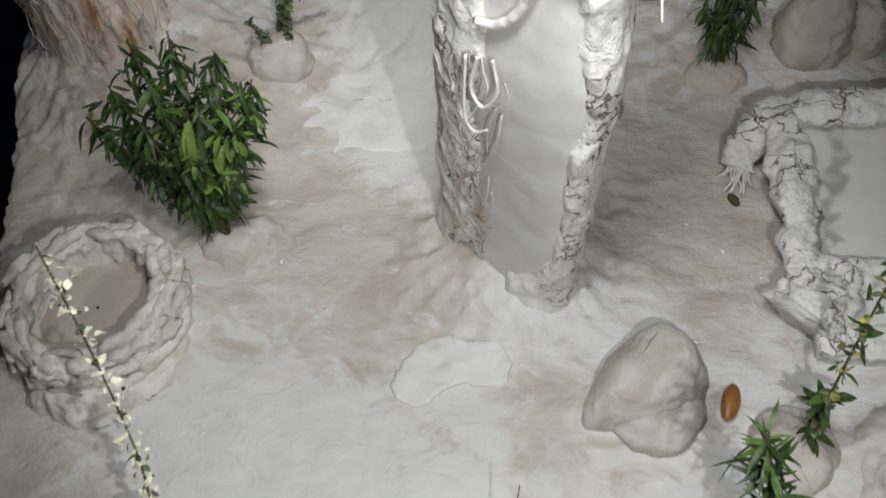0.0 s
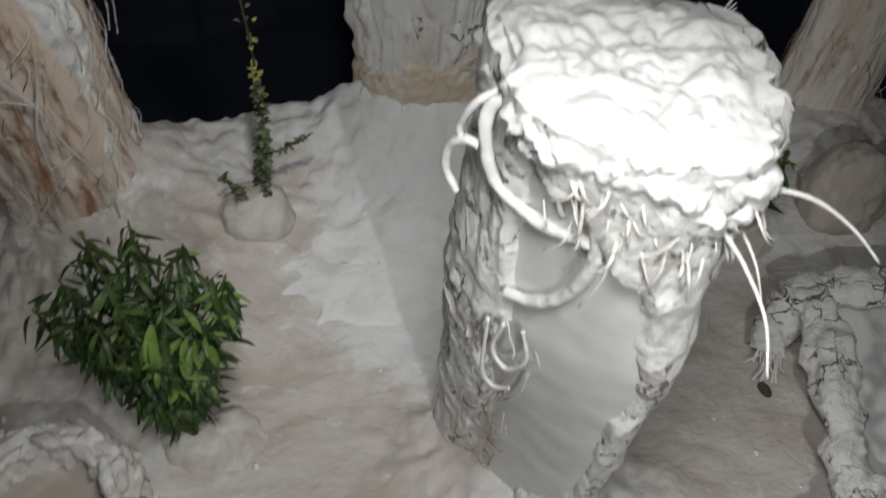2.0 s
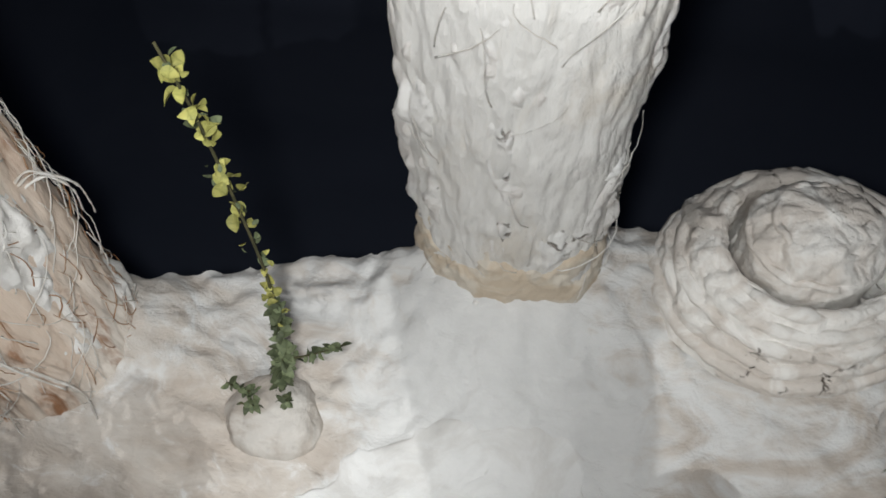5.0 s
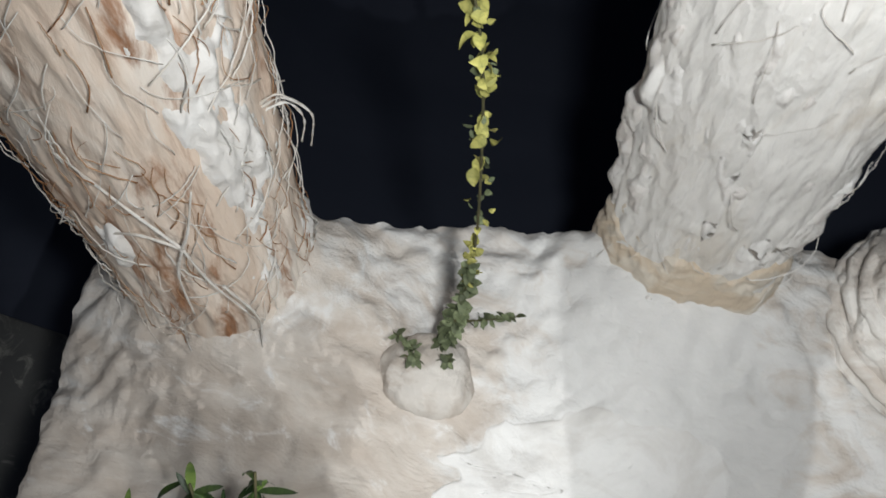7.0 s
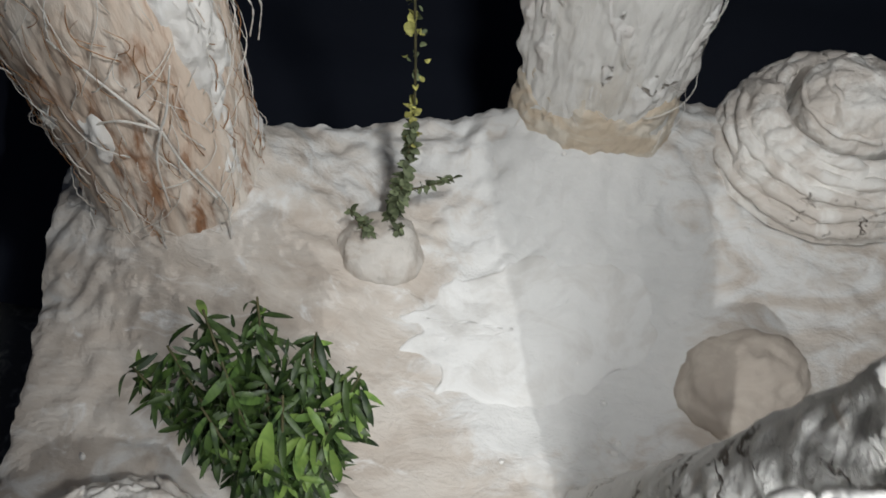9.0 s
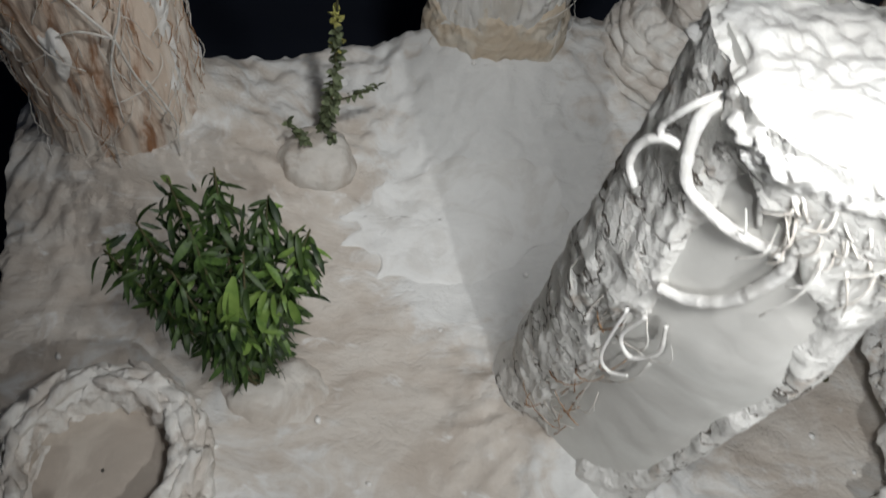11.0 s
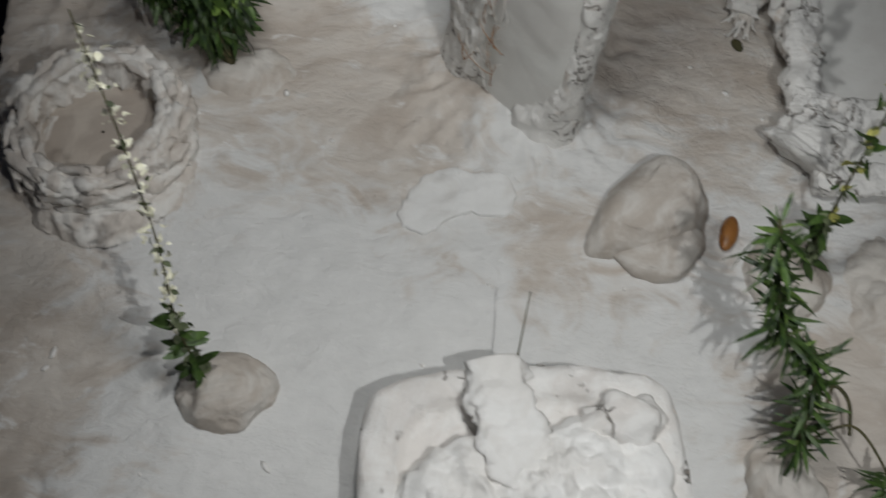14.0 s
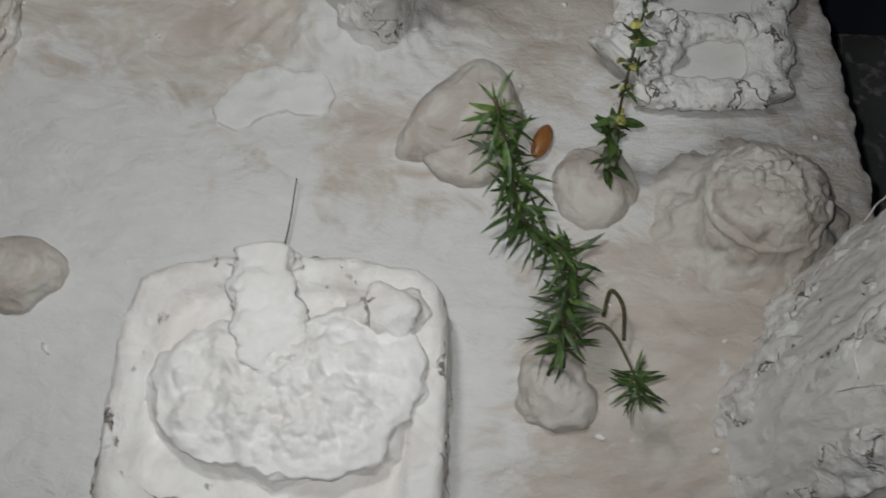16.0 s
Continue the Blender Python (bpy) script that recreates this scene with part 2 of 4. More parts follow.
def tube(points, r0, r1=None, sides=6, wob=0.0):
    """Vertices and faces of a round strand along points."""
    r1 = r0 if r1 is None else r1
    pts = [Vector(p) for p in points]
    verts, faces, m = [], [], len(pts)
    side = None
    for i, p in enumerate(pts):
        ahead = (pts[min(i + 1, m - 1)] - pts[max(i - 1, 0)]).normalized()
        side = ahead.orthogonal().normalized() if side is None else (side - ahead * side.dot(ahead)).normalized()
        up = ahead.cross(side)
        r = r0 + (r1 - r0) * i / max(1, m - 1)
        if wob:
            r *= 1 + wob * nz(p.x, p.y, p.z, 180, 2)
        verts += [p + (side * math.cos(a) + up * math.sin(a)) * r for a in (2 * math.pi * k / sides for k in range(sides))]
    for i in range(m - 1):
        for k in range(sides):
            l = (k + 1) % sides
            faces.append((i * sides + k, i * sides + l, (i + 1) * sides + l, (i + 1) * sides + k))
    faces += [tuple(range(sides))[::-1], tuple(range((m - 1) * sides, m * sides))]
    return verts, faces


def joined(pieces):
    verts, faces = [], []
    for v, f in pieces:
        k = len(verts)
        verts += v
        faces += [tuple(i + k for i in q) for q in f]
    return verts, faces


def curve(points, n=24):
    """A smooth line through points (Catmull-Rom)."""
    p = [Vector(q) for q in points]
    p = [2 * p[0] - p[1], *p, 2 * p[-1] - p[-2]]
    out = []
    for i in range(1, len(p) - 2):
        for k in range(n):
            t = k / n
            a, b, c, d = p[i - 1 : i + 3]
            out.append(0.5 * (2 * b + (c - a) * t + (2 * a - 5 * b + 4 * c - d) * t * t + (3 * b - a - 3 * c + d) * t ** 3))
    return out + [p[-2]]


def rough_beam(points, r, seed, flat=1.0, amp=0.3, sides=28, n=26, freq=60):
    """A lumpy plaster beam along points: a strand whose skin is pushed about."""
    verts, faces = tube(curve(points, n), r, r, sides)
    mid = [sum(verts[i : i + sides], Vector()) / sides for i in range(0, len(verts), sides)]
    out = []
    for i, v in enumerate(verts):
        c = mid[i // sides]
        d = v - c
        f = 1 + amp * nz(v.x + seed, v.y, v.z, freq, 4)
        out.append(Vector((c.x + d.x * f, c.y + d.y * f, c.z + d.z * f * flat)))
    return out, faces


def lump(center, radii, seed, amp=0.18, freq=28, div=4, floor=-0.004, turn=0.0, fine=0.055):
    """A stone or clod: a ball with broad and fine dents, sunk into the ground."""
    bm = bmesh.new()
    bmesh.ops.create_icosphere(bm, subdivisions=div, radius=1.0)
    ca, sa = math.cos(turn), math.sin(turn)
    verts = []
    for v in bm.verts:
        p = v.co.copy()
        f = 1 + amp * nz(p.x * radii[0] + seed, p.y * radii[1], p.z * radii[2], freq, 3) + fine * nz(p.x * radii[0] + seed, p.y * radii[1], p.z * radii[2], freq * 6, 2)
        x, y, z = p.x * radii[0] * f, p.y * radii[1] * f, p.z * radii[2] * f
        verts.append(Vector((center[0] + x * ca - y * sa, center[1] + x * sa + y * ca, max(floor, center[2] + z))))
    faces = [tuple(w.index for w in f.verts) for f in bm.faces]
    bm.free()
    return verts, faces


def lathe(center, profile, seed, n=120, amp=0.002, freq=60, squash=(1, 1), spiral=0.0):
    """A turned form with an uneven, hand-made skin; profile: radius and height from the outside to the middle."""
    pts = [Vector((r, z, 0)) for r, z in profile]
    line = curve(pts, 6)
    verts, faces = [], []
    for j, q in enumerate(line):
        for i in range(n):
            a = 2 * math.pi * i / n
            x, y = math.cos(a) * q.x, math.sin(a) * q.x
            d = amp * nz(x + seed, y, q.y, freq, 4)
            wave = 1 + d / max(0.01, q.x)
            z = q.y + d * 0.8 + spiral * math.sin(a + j * 0.9) * min(1, q.x / 0.02)
            verts.append(Vector((center[0] + x * wave * squash[0], center[1] + y * wave * squash[1], center[2] + z)))
    for j in range(len(line) - 1):
        for i in range(n):
            k = (i + 1) % n
            faces.append((j * n + i, j * n + k, (j + 1) * n + k, (j + 1) * n + i))
    return verts, faces


def leaf_mesh(name, length, width, bend, mat, fold=0.25, notch=0):
    """A pointed leaf along +x with a folded midrib, drooping by bend."""
    verts, faces, n = [], [], 7
    for i in range(n + 1):
        t = i / n
        w = width * math.sin(math.pi * min(1, t * 0.92 + 0.04)) ** 0.8 * (1 - 0.35 * t) * (0.75 if notch and i % 2 else 1.0)
        if i == n:
            w = width * 0.02
        x, z = length * t * (1 - 0.12 * bend * t), -bend * length * t * t * 0.6
        verts += [(x, -w, z + fold * w), (x, 0, z), (x, w, z + fold * w)]
    for i in range(n):
        a = 3 * i
        faces += [(a, a + 1, a + 4, a + 3), (a + 1, a + 2, a + 5, a + 4)]
    me = bpy.data.meshes.new(name)
    me.from_pydata(verts, [], faces)
    me.materials.append(mat)
    me.polygons.foreach_set("use_smooth", [True] * len(me.polygons))
    return me


def leaf(me, parent, place, yaw, pitch, roll=0.0, size=1.0, name="leaf"):
    ob = new(name, me)
    ob.parent = parent
    ob.matrix_basis = Matrix.Translation(place) @ Euler((roll, -pitch, yaw), "XYZ").to_matrix().to_4x4() @ Matrix.Scale(size, 4)
    return ob


# ---- the setting: dark floor, black cloth behind, the plaster base ----
FOOT = -0.26
floor = mesh("floor", [(-6, -6, FOOT), (6, -6, FOOT), (6, 6, FOOT), (-6, 6, FOOT)], [(0, 1, 2, 3)], DARK)
tagged(floor, "dark speckled floor lost in shadow", "floor", kind="structure")


def draped(x, z):
    return 1.05 + 0.03 * math.sin(x * 5 + 1.2 * math.sin(z * 3)) + 0.02 * nz(x, z, 5, 3, 2)


rows, cols = 40, 80
fall = [(0.50 + 0.52 * j / 10, FOOT + 0.012) for j in range(10)] + [(1.05, FOOT + 0.012 + 1.6 * j / (rows - 10)) for j in range(rows - 9)]
vs = [(x, y if y < 1.0 else draped(x, z), z + (0.01 * (1 + nz(x, y, 3, 4, 2)) if y < 1.0 else 0)) for y, z in fall for x in (-2.4 + 4.8 * i / cols for i in range(cols + 1))]
fs = [(j * (cols + 1) + i, j * (cols + 1) + i + 1, (j + 1) * (cols + 1) + i + 1, (j + 1) * (cols + 1) + i) for j in range(rows) for i in range(cols)]
tagged(mesh("backdrop", vs, fs, CLOTH), "black cloth hanging in soft folds", "backdrop", kind="structure")
for nm, quad in (("wall_west", [(-2.4, -2, FOOT), (-2.4, 1.1, FOOT), (-2.4, 1.1, 1.6), (-2.4, -2, 1.6)]), ("wall_east", [(2.4, -2, FOOT), (2.4, 1.1, FOOT), (2.4, 1.1, 1.6), (2.4, -2, 1.6)]), ("wall_south", [(-2.4, -2, FOOT), (2.4, -2, FOOT), (2.4, -2, 1.6), (-2.4, -2, 1.6)])):
    tagged(mesh(nm, quad, [(0, 1, 2, 3)], CLOTH), "black unlit room surface", "wall", kind="structure")

POSTS = [(-0.258, 0.485, 0.066, 0.045), (-0.038, 0.565, 0.062, 0.034), (0.255, 0.585, 0.06, 0.02), (0.02, 0.318, 0.046, 0.020), (0.295, 0.06, 0.06, 0.02), (-0.215, -0.05, 0.06, 0.02)]
MOUNDS = [(0.095, 0.212, 0.042, 0.006), (-0.139, 0.106, 0.034, 0.006), (0.168, 0.183, 0.032, 0.005), (0.149, 0.064, 0.03, 0.005), (-0.145, 0.471, 0.032, 0.007), (-0.150, 0.312, 0.036, 0.005), (0.062, 0.421, 0.045, 0.007), (0.25, 0.482, 0.05, 0.007), (0.165, 0.455, 0.03, 0.004), (0.26, 0.165, 0.06, 0.012), (0.10, 0.56, 0.075, 0.014), (0.12, 0.03, 0.16, 0.0), (-0.23, 0.262, 0.07, 0.006), (0.22, 0.08, 0.05, 0.008)]


def height(x, y):
    z = 0.022 * smoothstep(0.45, 0.57, y + 0.06 * max(0, -x - 0.1)) * (1 - 0.5 * smoothstep(0.05, 0.2, x))
    for k, (px, py, r, h) in enumerate(POSTS):
        dx, dy = x - px, y - py
        d = math.hypot(dx, dy)
        if d < 3.2 * r:
            a = math.atan2(dy, dx)
            fold = 1 + 0.22 * math.sin(a * 11 + 5 * nz(x, y, k, 18, 2)) * smoothstep(0.6 * r, 1.5 * r, d)
            z += h * math.exp(-((d / (1.05 * r)) ** 2.2)) * fold
            z += 0.0010 * math.sin(a * 26 + 6 * nz(x, y, k + 9, 22, 2)) * math.exp(-(((d - 1.45 * r) / (0.6 * r)) ** 2))
    for px, py, r, h in MOUNDS:
        z += h * math.exp(-((math.hypot(x - px, y - py) / r) ** 2))
    for px, py, r, h in POSTS[:4]:
        near = math.exp(-(((math.hypot(x - px, y - py) - 1.2 * r) / (0.75 * r)) ** 2))
        if near > 0.02:
            z += near * (0.0042 * (0.5 - abs(nz(x, y, 21, 30, 3))) + 0.0022 * nz(x, y, 23, 75, 3))
    rear = smoothstep(0.40, 0.50, y) * smoothstep(0.24, 0.12, x)
    if rear > 0:
        z += rear * (0.0055 * (0.42 - abs(nz(x * 0.7 + 0.3 * y, y * 1.5, 25, 17, 4))) + 0.0016 * nz(x, y, 27, 80, 3))
    z += 0.0045 * nz(x, y, 1.0, 9, 3) + 0.0011 * nz(x * 0.8, y * 1.2, 4.0, 50, 4)
    return z


BROWN = [(-0.065, 0.250, 0.045, 0.5), (0.035, 0.205, 0.045, 0.45), (-0.02, 0.185, 0.05, 0.35), (0.27, 0.04, 0.10, 0.5), (-0.25, 0.05, 0.06, 0.4), (-0.10, 0.335, 0.07, 0.55), (-0.03, 0.30, 0.05, 0.35), (0.12, 0.34, 0.09, 0.55), (0.26, 0.10, 0.09, 0.75), (-0.27, 0.10, 0.06, 0.8), (-0.16, 0.40, 0.05, 0.4), (-0.29, 0.36, 0.06, 0.45), (-0.23, 0.43, 0.06, 0.4), (-0.26, 0.2, 0.05, 0.3), (-0.02, 0.19, 0.05, 0.35), (0.06, 0.17, 0.04, 0.3), (0.03, 0.44, 0.06, 0.3), (0.2, 0.03, 0.07, 0.5), (-0.12, 0.46, 0.05, 0.3)]
WHITE = [(-0.01, 0.44, 0.06, 0.7), (-0.06, 0.41, 0.06, 0.6), (-0.03, 0.21, 0.05, 0.45), (0.0, 0.09, 0.13, 0.8), (-0.11, 0.15, 0.08, 0.6), (-0.05, 0.5, 0.07, 0.45), (0.05, 0.28, 0.04, 0.3), (0.2, 0.2, 0.06, 0.4), (-0.22, 0.05, 0.05, 0.5), (0.02, 0.25, 0.05, 0.4)]


def wash(x, y):
    """How much of the brown wash shows: brushed on by hand in broad, warped strokes."""
    wx, wy = x + 0.02 * nz(x, y, 7, 14, 3), y + 0.02 * nz(x, y, 8, 14, 3)
    f = 0.45
    for px, py, r, h in BROWN:
        f += h * math.exp(-(((wx - px) ** 2 + (wy - py) ** 2) / r ** 2))
    for px, py, r, h in WHITE:
        f -= h * math.exp(-(((wx - px) ** 2 + (wy - py) ** 2) / r ** 2))
    return f


LEFT = [(-0.14, -0.245), (0.12, -0.283), (0.26, -0.308), (0.34, -0.319), (0.41, -0.329), (0.46, -0.337), (0.52, -0.335)]
RIGHT = [(-0.14, 0.345), (0.17, 0.327), (0.31, 0.314), (0.49, 0.292), (0.54, 0.283), (0.62, 0.272)]
BACK = [(-0.34, 0.485), (-0.29, 0.508), (-0.225, 0.528), (-0.145, 0.558), (-0.09, 0.562), (0.02, 0.588), (0.12, 0.608), (0.2, 0.615), (0.27, 0.57), (0.30, 0.55)]


def along(table, x):
    for (a, p), (b, q) in zip(table, table[1:]):
        if x <= b:
            return p + (q - p) * max(0.0, (x - a) / (b - a))
    return table[-1][1]


def plaster_base():
    base = thing("diorama_base", "plaster-covered base with brown wash and ragged edges", "base")
    base["kind"] = "structure"
    nx, ny = 300, 320
    verts, washes = [], []
    for j in range(ny + 1):
        for i in range(nx + 1):
            u, v = i / nx, j / ny
            y = -0.14 + v * 0.68
            x = along(LEFT, y) * (1 - u) + along(RIGHT, y) * u
            y = -0.14 + v * (along(BACK, x) + 0.14)
            x = along(LEFT, y) * (1 - u) + along(RIGHT, y) * u
            rag = 0.0035 * nz(x, y, 11, 70, 3)
            if i in (0, nx):
                x += rag
            if j in (0, ny):
                y += rag
            edge = min(u, 1 - u, 1 - v, v) * 60
            z = height(x, y) - 0.004 * math.exp(-edge * 2)
            verts.append(Vector((x, y, z)))
            washes.append(wash(x, y))
    w = nx + 1
    faces = [(j * w + i, j * w + i + 1, (j + 1) * w + i + 1, (j + 1) * w + i) for j in range(ny) for i in range(nx)]
    top = mesh("plaster_ground", verts, faces, GROUND, base)
    top.data.attributes.new("wash", "FLOAT", "POINT").data.foreach_set("value", washes)
    rim = [*range(0, w), *(j * w + nx for j in range(1, ny + 1)), *(ny * w + i for i in range(nx - 1, -1, -1)), *(j * w for j in range(ny - 1, 0, -1))]
    sv, sf, m = [], [], len(rim)
    for k in rim:
        sv.append(verts[k])
    for k in rim:
        p = verts[k]
        sv.append(Vector((p.x * 0.997, p.y * 0.997 + 0.0005, -0.016)))
    sf = [(k, m + k, m + (k + 1) % m, (k + 1) % m) for k in range(m)]
    mesh("plaster_edge", sv, sf, CRUST, base, "ragged plaster edge")
    n = len(rim)
    dv = [Vector((verts[k].x * 0.992, verts[k].y * 0.992 + 0.002, z)) for z in (-0.0155, -0.05) for k in rim]
    df = [(k, n + k, n + (k + 1) % n, (k + 1) % n) for k in range(n)] + [tuple(range(n, 2 * n))]
    mesh("board", dv, df, EDGE, base, "black painted board under the plaster")
    stand = [(x, y, z) for z in (FOOT, -0.05) for x, y in ((-0.2, 0.0), (0.2, 0.0), (0.2, 0.45), (-0.2, 0.45))]
    mesh("stand", stand, [(0, 1, 5, 4), (1, 2, 6, 5), (2, 3, 7, 6), (3, 0, 4, 7), (4, 5, 6, 7), (3, 2, 1, 0)], EDGE, base, smooth=False)
    return base


def puddle(name, outline, thick, parent, label):
    """Plaster poured out in a thin sheet with a rounded edge, lying on the ground."""
    rim = rounded(outline, 160, 3)
    mid = sum(rim, Vector((0, 0))) / len(rim)
    verts, faces, n = [], [], len(rim)
    steps = [(1.015, -0.6), (1.0, 0.35), (0.985, 0.75), (0.96, 0.95), (0.9, 1.0)] + [(0.9 - 0.058 * k, 1.0) for k in range(1, 16)]
    for f, h in steps:
        for p in rim:
            q = mid + (p - mid) * f
            q = q + Vector((0.0055 * nz(q.x, q.y, 31, 42, 4), 0.0055 * nz(q.x, q.y, 32, 42, 4)))
            verts.append(Vector((q.x, q.y, height(q.x, q.y) + thick * h * (1 + 0.4 * nz(q.x, q.y, 33, 40, 3)))))
    for j in range(len(steps) - 1):
        faces += [(j * n + i, j * n + (i + 1) % n, (j + 1) * n + (i + 1) % n, (j + 1) * n + i) for i in range(n)]
    faces.append(tuple(range((len(steps) - 1) * n, len(steps) * n)))
    return mesh(name, verts, faces, POURED, parent, label)


ground_base = plaster_base()
puddle("plaster_puddle", [(-0.056, 0.215), (-0.051, 0.229), (-0.041, 0.242), (-0.027, 0.251), (-0.003, 0.252), (0.013, 0.24), (0.016, 0.224), (0.008, 0.214), (-0.006, 0.22), (-0.021, 0.218), (-0.03, 0.21), (-0.042, 0.205)], 0.0030, ground_base, "smooth poured white plaster")
puddle("plaster_puddle", [(-0.137, 0.436), (-0.119, 0.438), (-0.11, 0.447), (-0.108, 0.459), (-0.086, 0.471), (-0.05, 0.481), (-0.01, 0.484), (0.009, 0.472), (0.014, 0.447), (0.002, 0.423), (-0.03, 0.404), (-0.062, 0.391), (-0.086, 0.396), (-0.108, 0.395), (-0.1, 0.406), (-0.103, 0.414), (-0.129, 0.414), (-0.119, 0.423), (-0.11, 0.429)], 0.0009, ground_base, "splashed white plaster with fingers")

# ---- the things ----

def strands(shaft, count, seed, u_range, v_range, length, r, off=0.0012, wander=0.05, n=14):
    """Fibres laid along the skin of a post, each wandering its own way."""
    rnd = random.Random(seed)
    pieces = []
    for _ in range(count):
        u, v = rnd.uniform(*u_range), rnd.uniform(*v_range)
        du, dv = rnd.gauss(0, wander), rnd.uniform(0.4, 1.0) * length
        bow = rnd.gauss(0, 0.02)
        lift = rnd.choice((1, 1, 1, 2.5))
        pts = []
        for k in range(n):
            t = k / (n - 1)
            pts.append(shaft.at(u + du * t + bow * math.sin(3 * t + seed), max(0.005, min(0.995, v + dv * (t - 0.5))), off * (1 + lift * math.sin(math.pi * t)) + 0.0008 * nz(u * 9, v * 9, t * 3, 4, 2)))
        k = rnd.uniform(0.6, 1.3)
        pieces.append(tube(pts, r * k, r * k * 0.5, 5, 0.3))
    return joined(pieces)


def fibre_lump_bulge(seed, amp, fine):
    return lambda u, v, p: amp * nz(p.x + seed, p.y, p.z * 0.18, 36, 3) + fine * nz(p.x + seed, p.y, p.z * 0.22, 170, 4)


# ---- the middle post: painted card, shaggy plaster at its corners and a thick plaster head ----
MID = Shaft((-0.004, [(-0.030, 0.340), (0.006, 0.294), (0.048, 0.264), (0.054, 0.312), (0.044, 0.350), (0.0, 0.362)]),
            (0.215, [(-0.024, 0.300), (0.0, 0.264), (0.042, 0.238), (0.055, 0.258), (0.053, 0.303), (0.006, 0.318)]),
            (0.268, [(-0.016, 0.298), (0.002, 0.262), (0.036, 0.240), (0.053, 0.248), (0.053, 0.294), (0.006, 0.308)]),
            (0.326, boxy([(-0.008, 0.293), (0.003, 0.299), (0.053, 0.290), (0.055, 0.262), (0.050, 0.242), (0.028, 0.242), (0.000, 0.258)])), flare=0.006)


def middle_post():
    post = thing("middle_post", "card post with shaggy white plaster edges and lumpy plaster head", "post")
    MID.skin("core", CARD, lambda u, v, p: 0.0006 * nz(p.x, p.y, p.z, 60, 2), 120, 60, False, parent=post, label="smooth grey painted card")

    def ragged(u, v, p):
        left = math.exp(-(((p.x + 0.022 - 0.012 * v) / 0.016) ** 2))
        right = 0.92 * math.exp(-(((p.x - 0.045 - 0.006 * v) / (0.009 + 0.007 * v)) ** 2))
        back = smoothstep(0.30, 0.33, p.y + 0.05 * v)
        foot = math.exp(-((v / 0.20) ** 2)) * smoothstep(0.02, 0.04, p.x + 0.018)
        head = smoothstep(0.84, 0.96, v + 0.10 * nz(p.x, p.y, 2, 30, 2))
        keep = max(left, right, back, foot, head)
        f = keep - 0.50 + 0.42 * nz(p.x, p.y, p.z * 0.45, 34, 5)
        return max(-0.003, min(0.0042, 0.020 * f)) + ((0.0016 * nz(p.x, p.y, p.z * 0.4, 130, 4) + 0.0016 * nz(p.x, p.y, p.z * 0.6, 50, 3)) if f > 0 else 0)

    MID.skin("plaster_crust", CRUST, ragged, 240, 240, False, parent=post, label="shaggy cracked plaster")

    def cap(u, v, p):
        low = 0.925 + 0.05 * nz(p.x, p.y, 1.0, 30, 3)
        return -0.004 + 0.0075 * smoothstep(low - 0.02, low + 0.03, v) + (0.004 * nz(p.x, p.y, p.z, 60, 4) + 0.0055 * abs(nz(p.x, p.y, p.z, 150, 4))) * smoothstep(low, low + 0.05, v) - 0.003 * smoothstep(0.98, 1.0, v)

    MID.skin("plaster_head", PLASTER, cap, 220, 100, True, 0.66, 1.0, parent=post, label="thick lumpy white plaster head", dome=0.002, lumps=0.0062)
    ropes = [([(0.006, 0.276, 0.320), (-0.009, 0.271, 0.314), (-0.010, 0.269, 0.298), (-0.006, 0.267, 0.286), (0.005, 0.258, 0.282), (0.018, 0.249, 0.284)], 0.0014),
             ([(0.018, 0.249, 0.296), (0.019, 0.248, 0.278), (0.014, 0.252, 0.255), (0.006, 0.258, 0.242), (-0.002, 0.264, 0.238)], 0.0016),
             ([(0.006, 0.258, 0.304), (0.008, 0.256, 0.295), (0.010, 0.255, 0.289)], 0.0006),
             ([(0.006, 0.276, 0.322), (-0.002, 0.264, 0.321), (-0.002, 0.263, 0.314)], 0.001),
             ([(0.000, 0.276, 0.318), (-0.012, 0.271, 0.316), (-0.017, 0.274, 0.304), (-0.017, 0.274, 0.299)], 0.0008),
             ([(-0.012, 0.271, 0.299), (-0.016, 0.273, 0.299), (-0.020, 0.276, 0.293), (-0.021, 0.277, 0.283), (-0.018, 0.275, 0.275)], 0.001),
             ([(-0.002, 0.263, 0.220), (-0.005, 0.266, 0.199), (-0.000, 0.262, 0.191), (0.006, 0.258, 0.204), (0.004, 0.259, 0.222)], 0.0006),
             ([(-0.007, 0.267, 0.217), (-0.008, 0.268, 0.181), (-0.004, 0.265, 0.172), (0.002, 0.261, 0.177)], 0.0005)]
    for pts, r in ropes:
        mesh("plastered_rope", *tube(curve(pts, 22), r * 1.45, r * 1.2, 12, 0.22), PLASTER, post, "rope stiffened with plaster")
    rnd = random.Random(5)
    hang = []
    for k in range(38):
        t = rnd.random()
        x, y = 0.004 + 0.056 * t, 0.254 - 0.014 * math.sin(min(1, t * 1.5) * 1.57) + (0.008 if t > 0.85 else 0)
        z, drop = 0.304 + rnd.uniform(-0.010, 0.010), rnd.choice((0.006, 0.009, 0.012, 0.016, 0.026)) * rnd.uniform(0.7, 1.2)
        dx, dy = rnd.gauss(0, 0.006), rnd.uniform(-0.006, 0.004)
        hang.append(tube(curve([(x, y + 0.002, z), (x + dx * 0.4, y - 0.004 + dy * 0.4, z - drop * 0.4), (x + dx, y - 0.001 + dy * 0.6, z - drop)], 5), rnd.uniform(0.0003, 0.0008), 0.0002, 5, 0.3))
    mesh("hanging_fringe", *joined(hang), FIBRE, post, "plaster-soaked fringe under the head")["kind"] = "stuff"
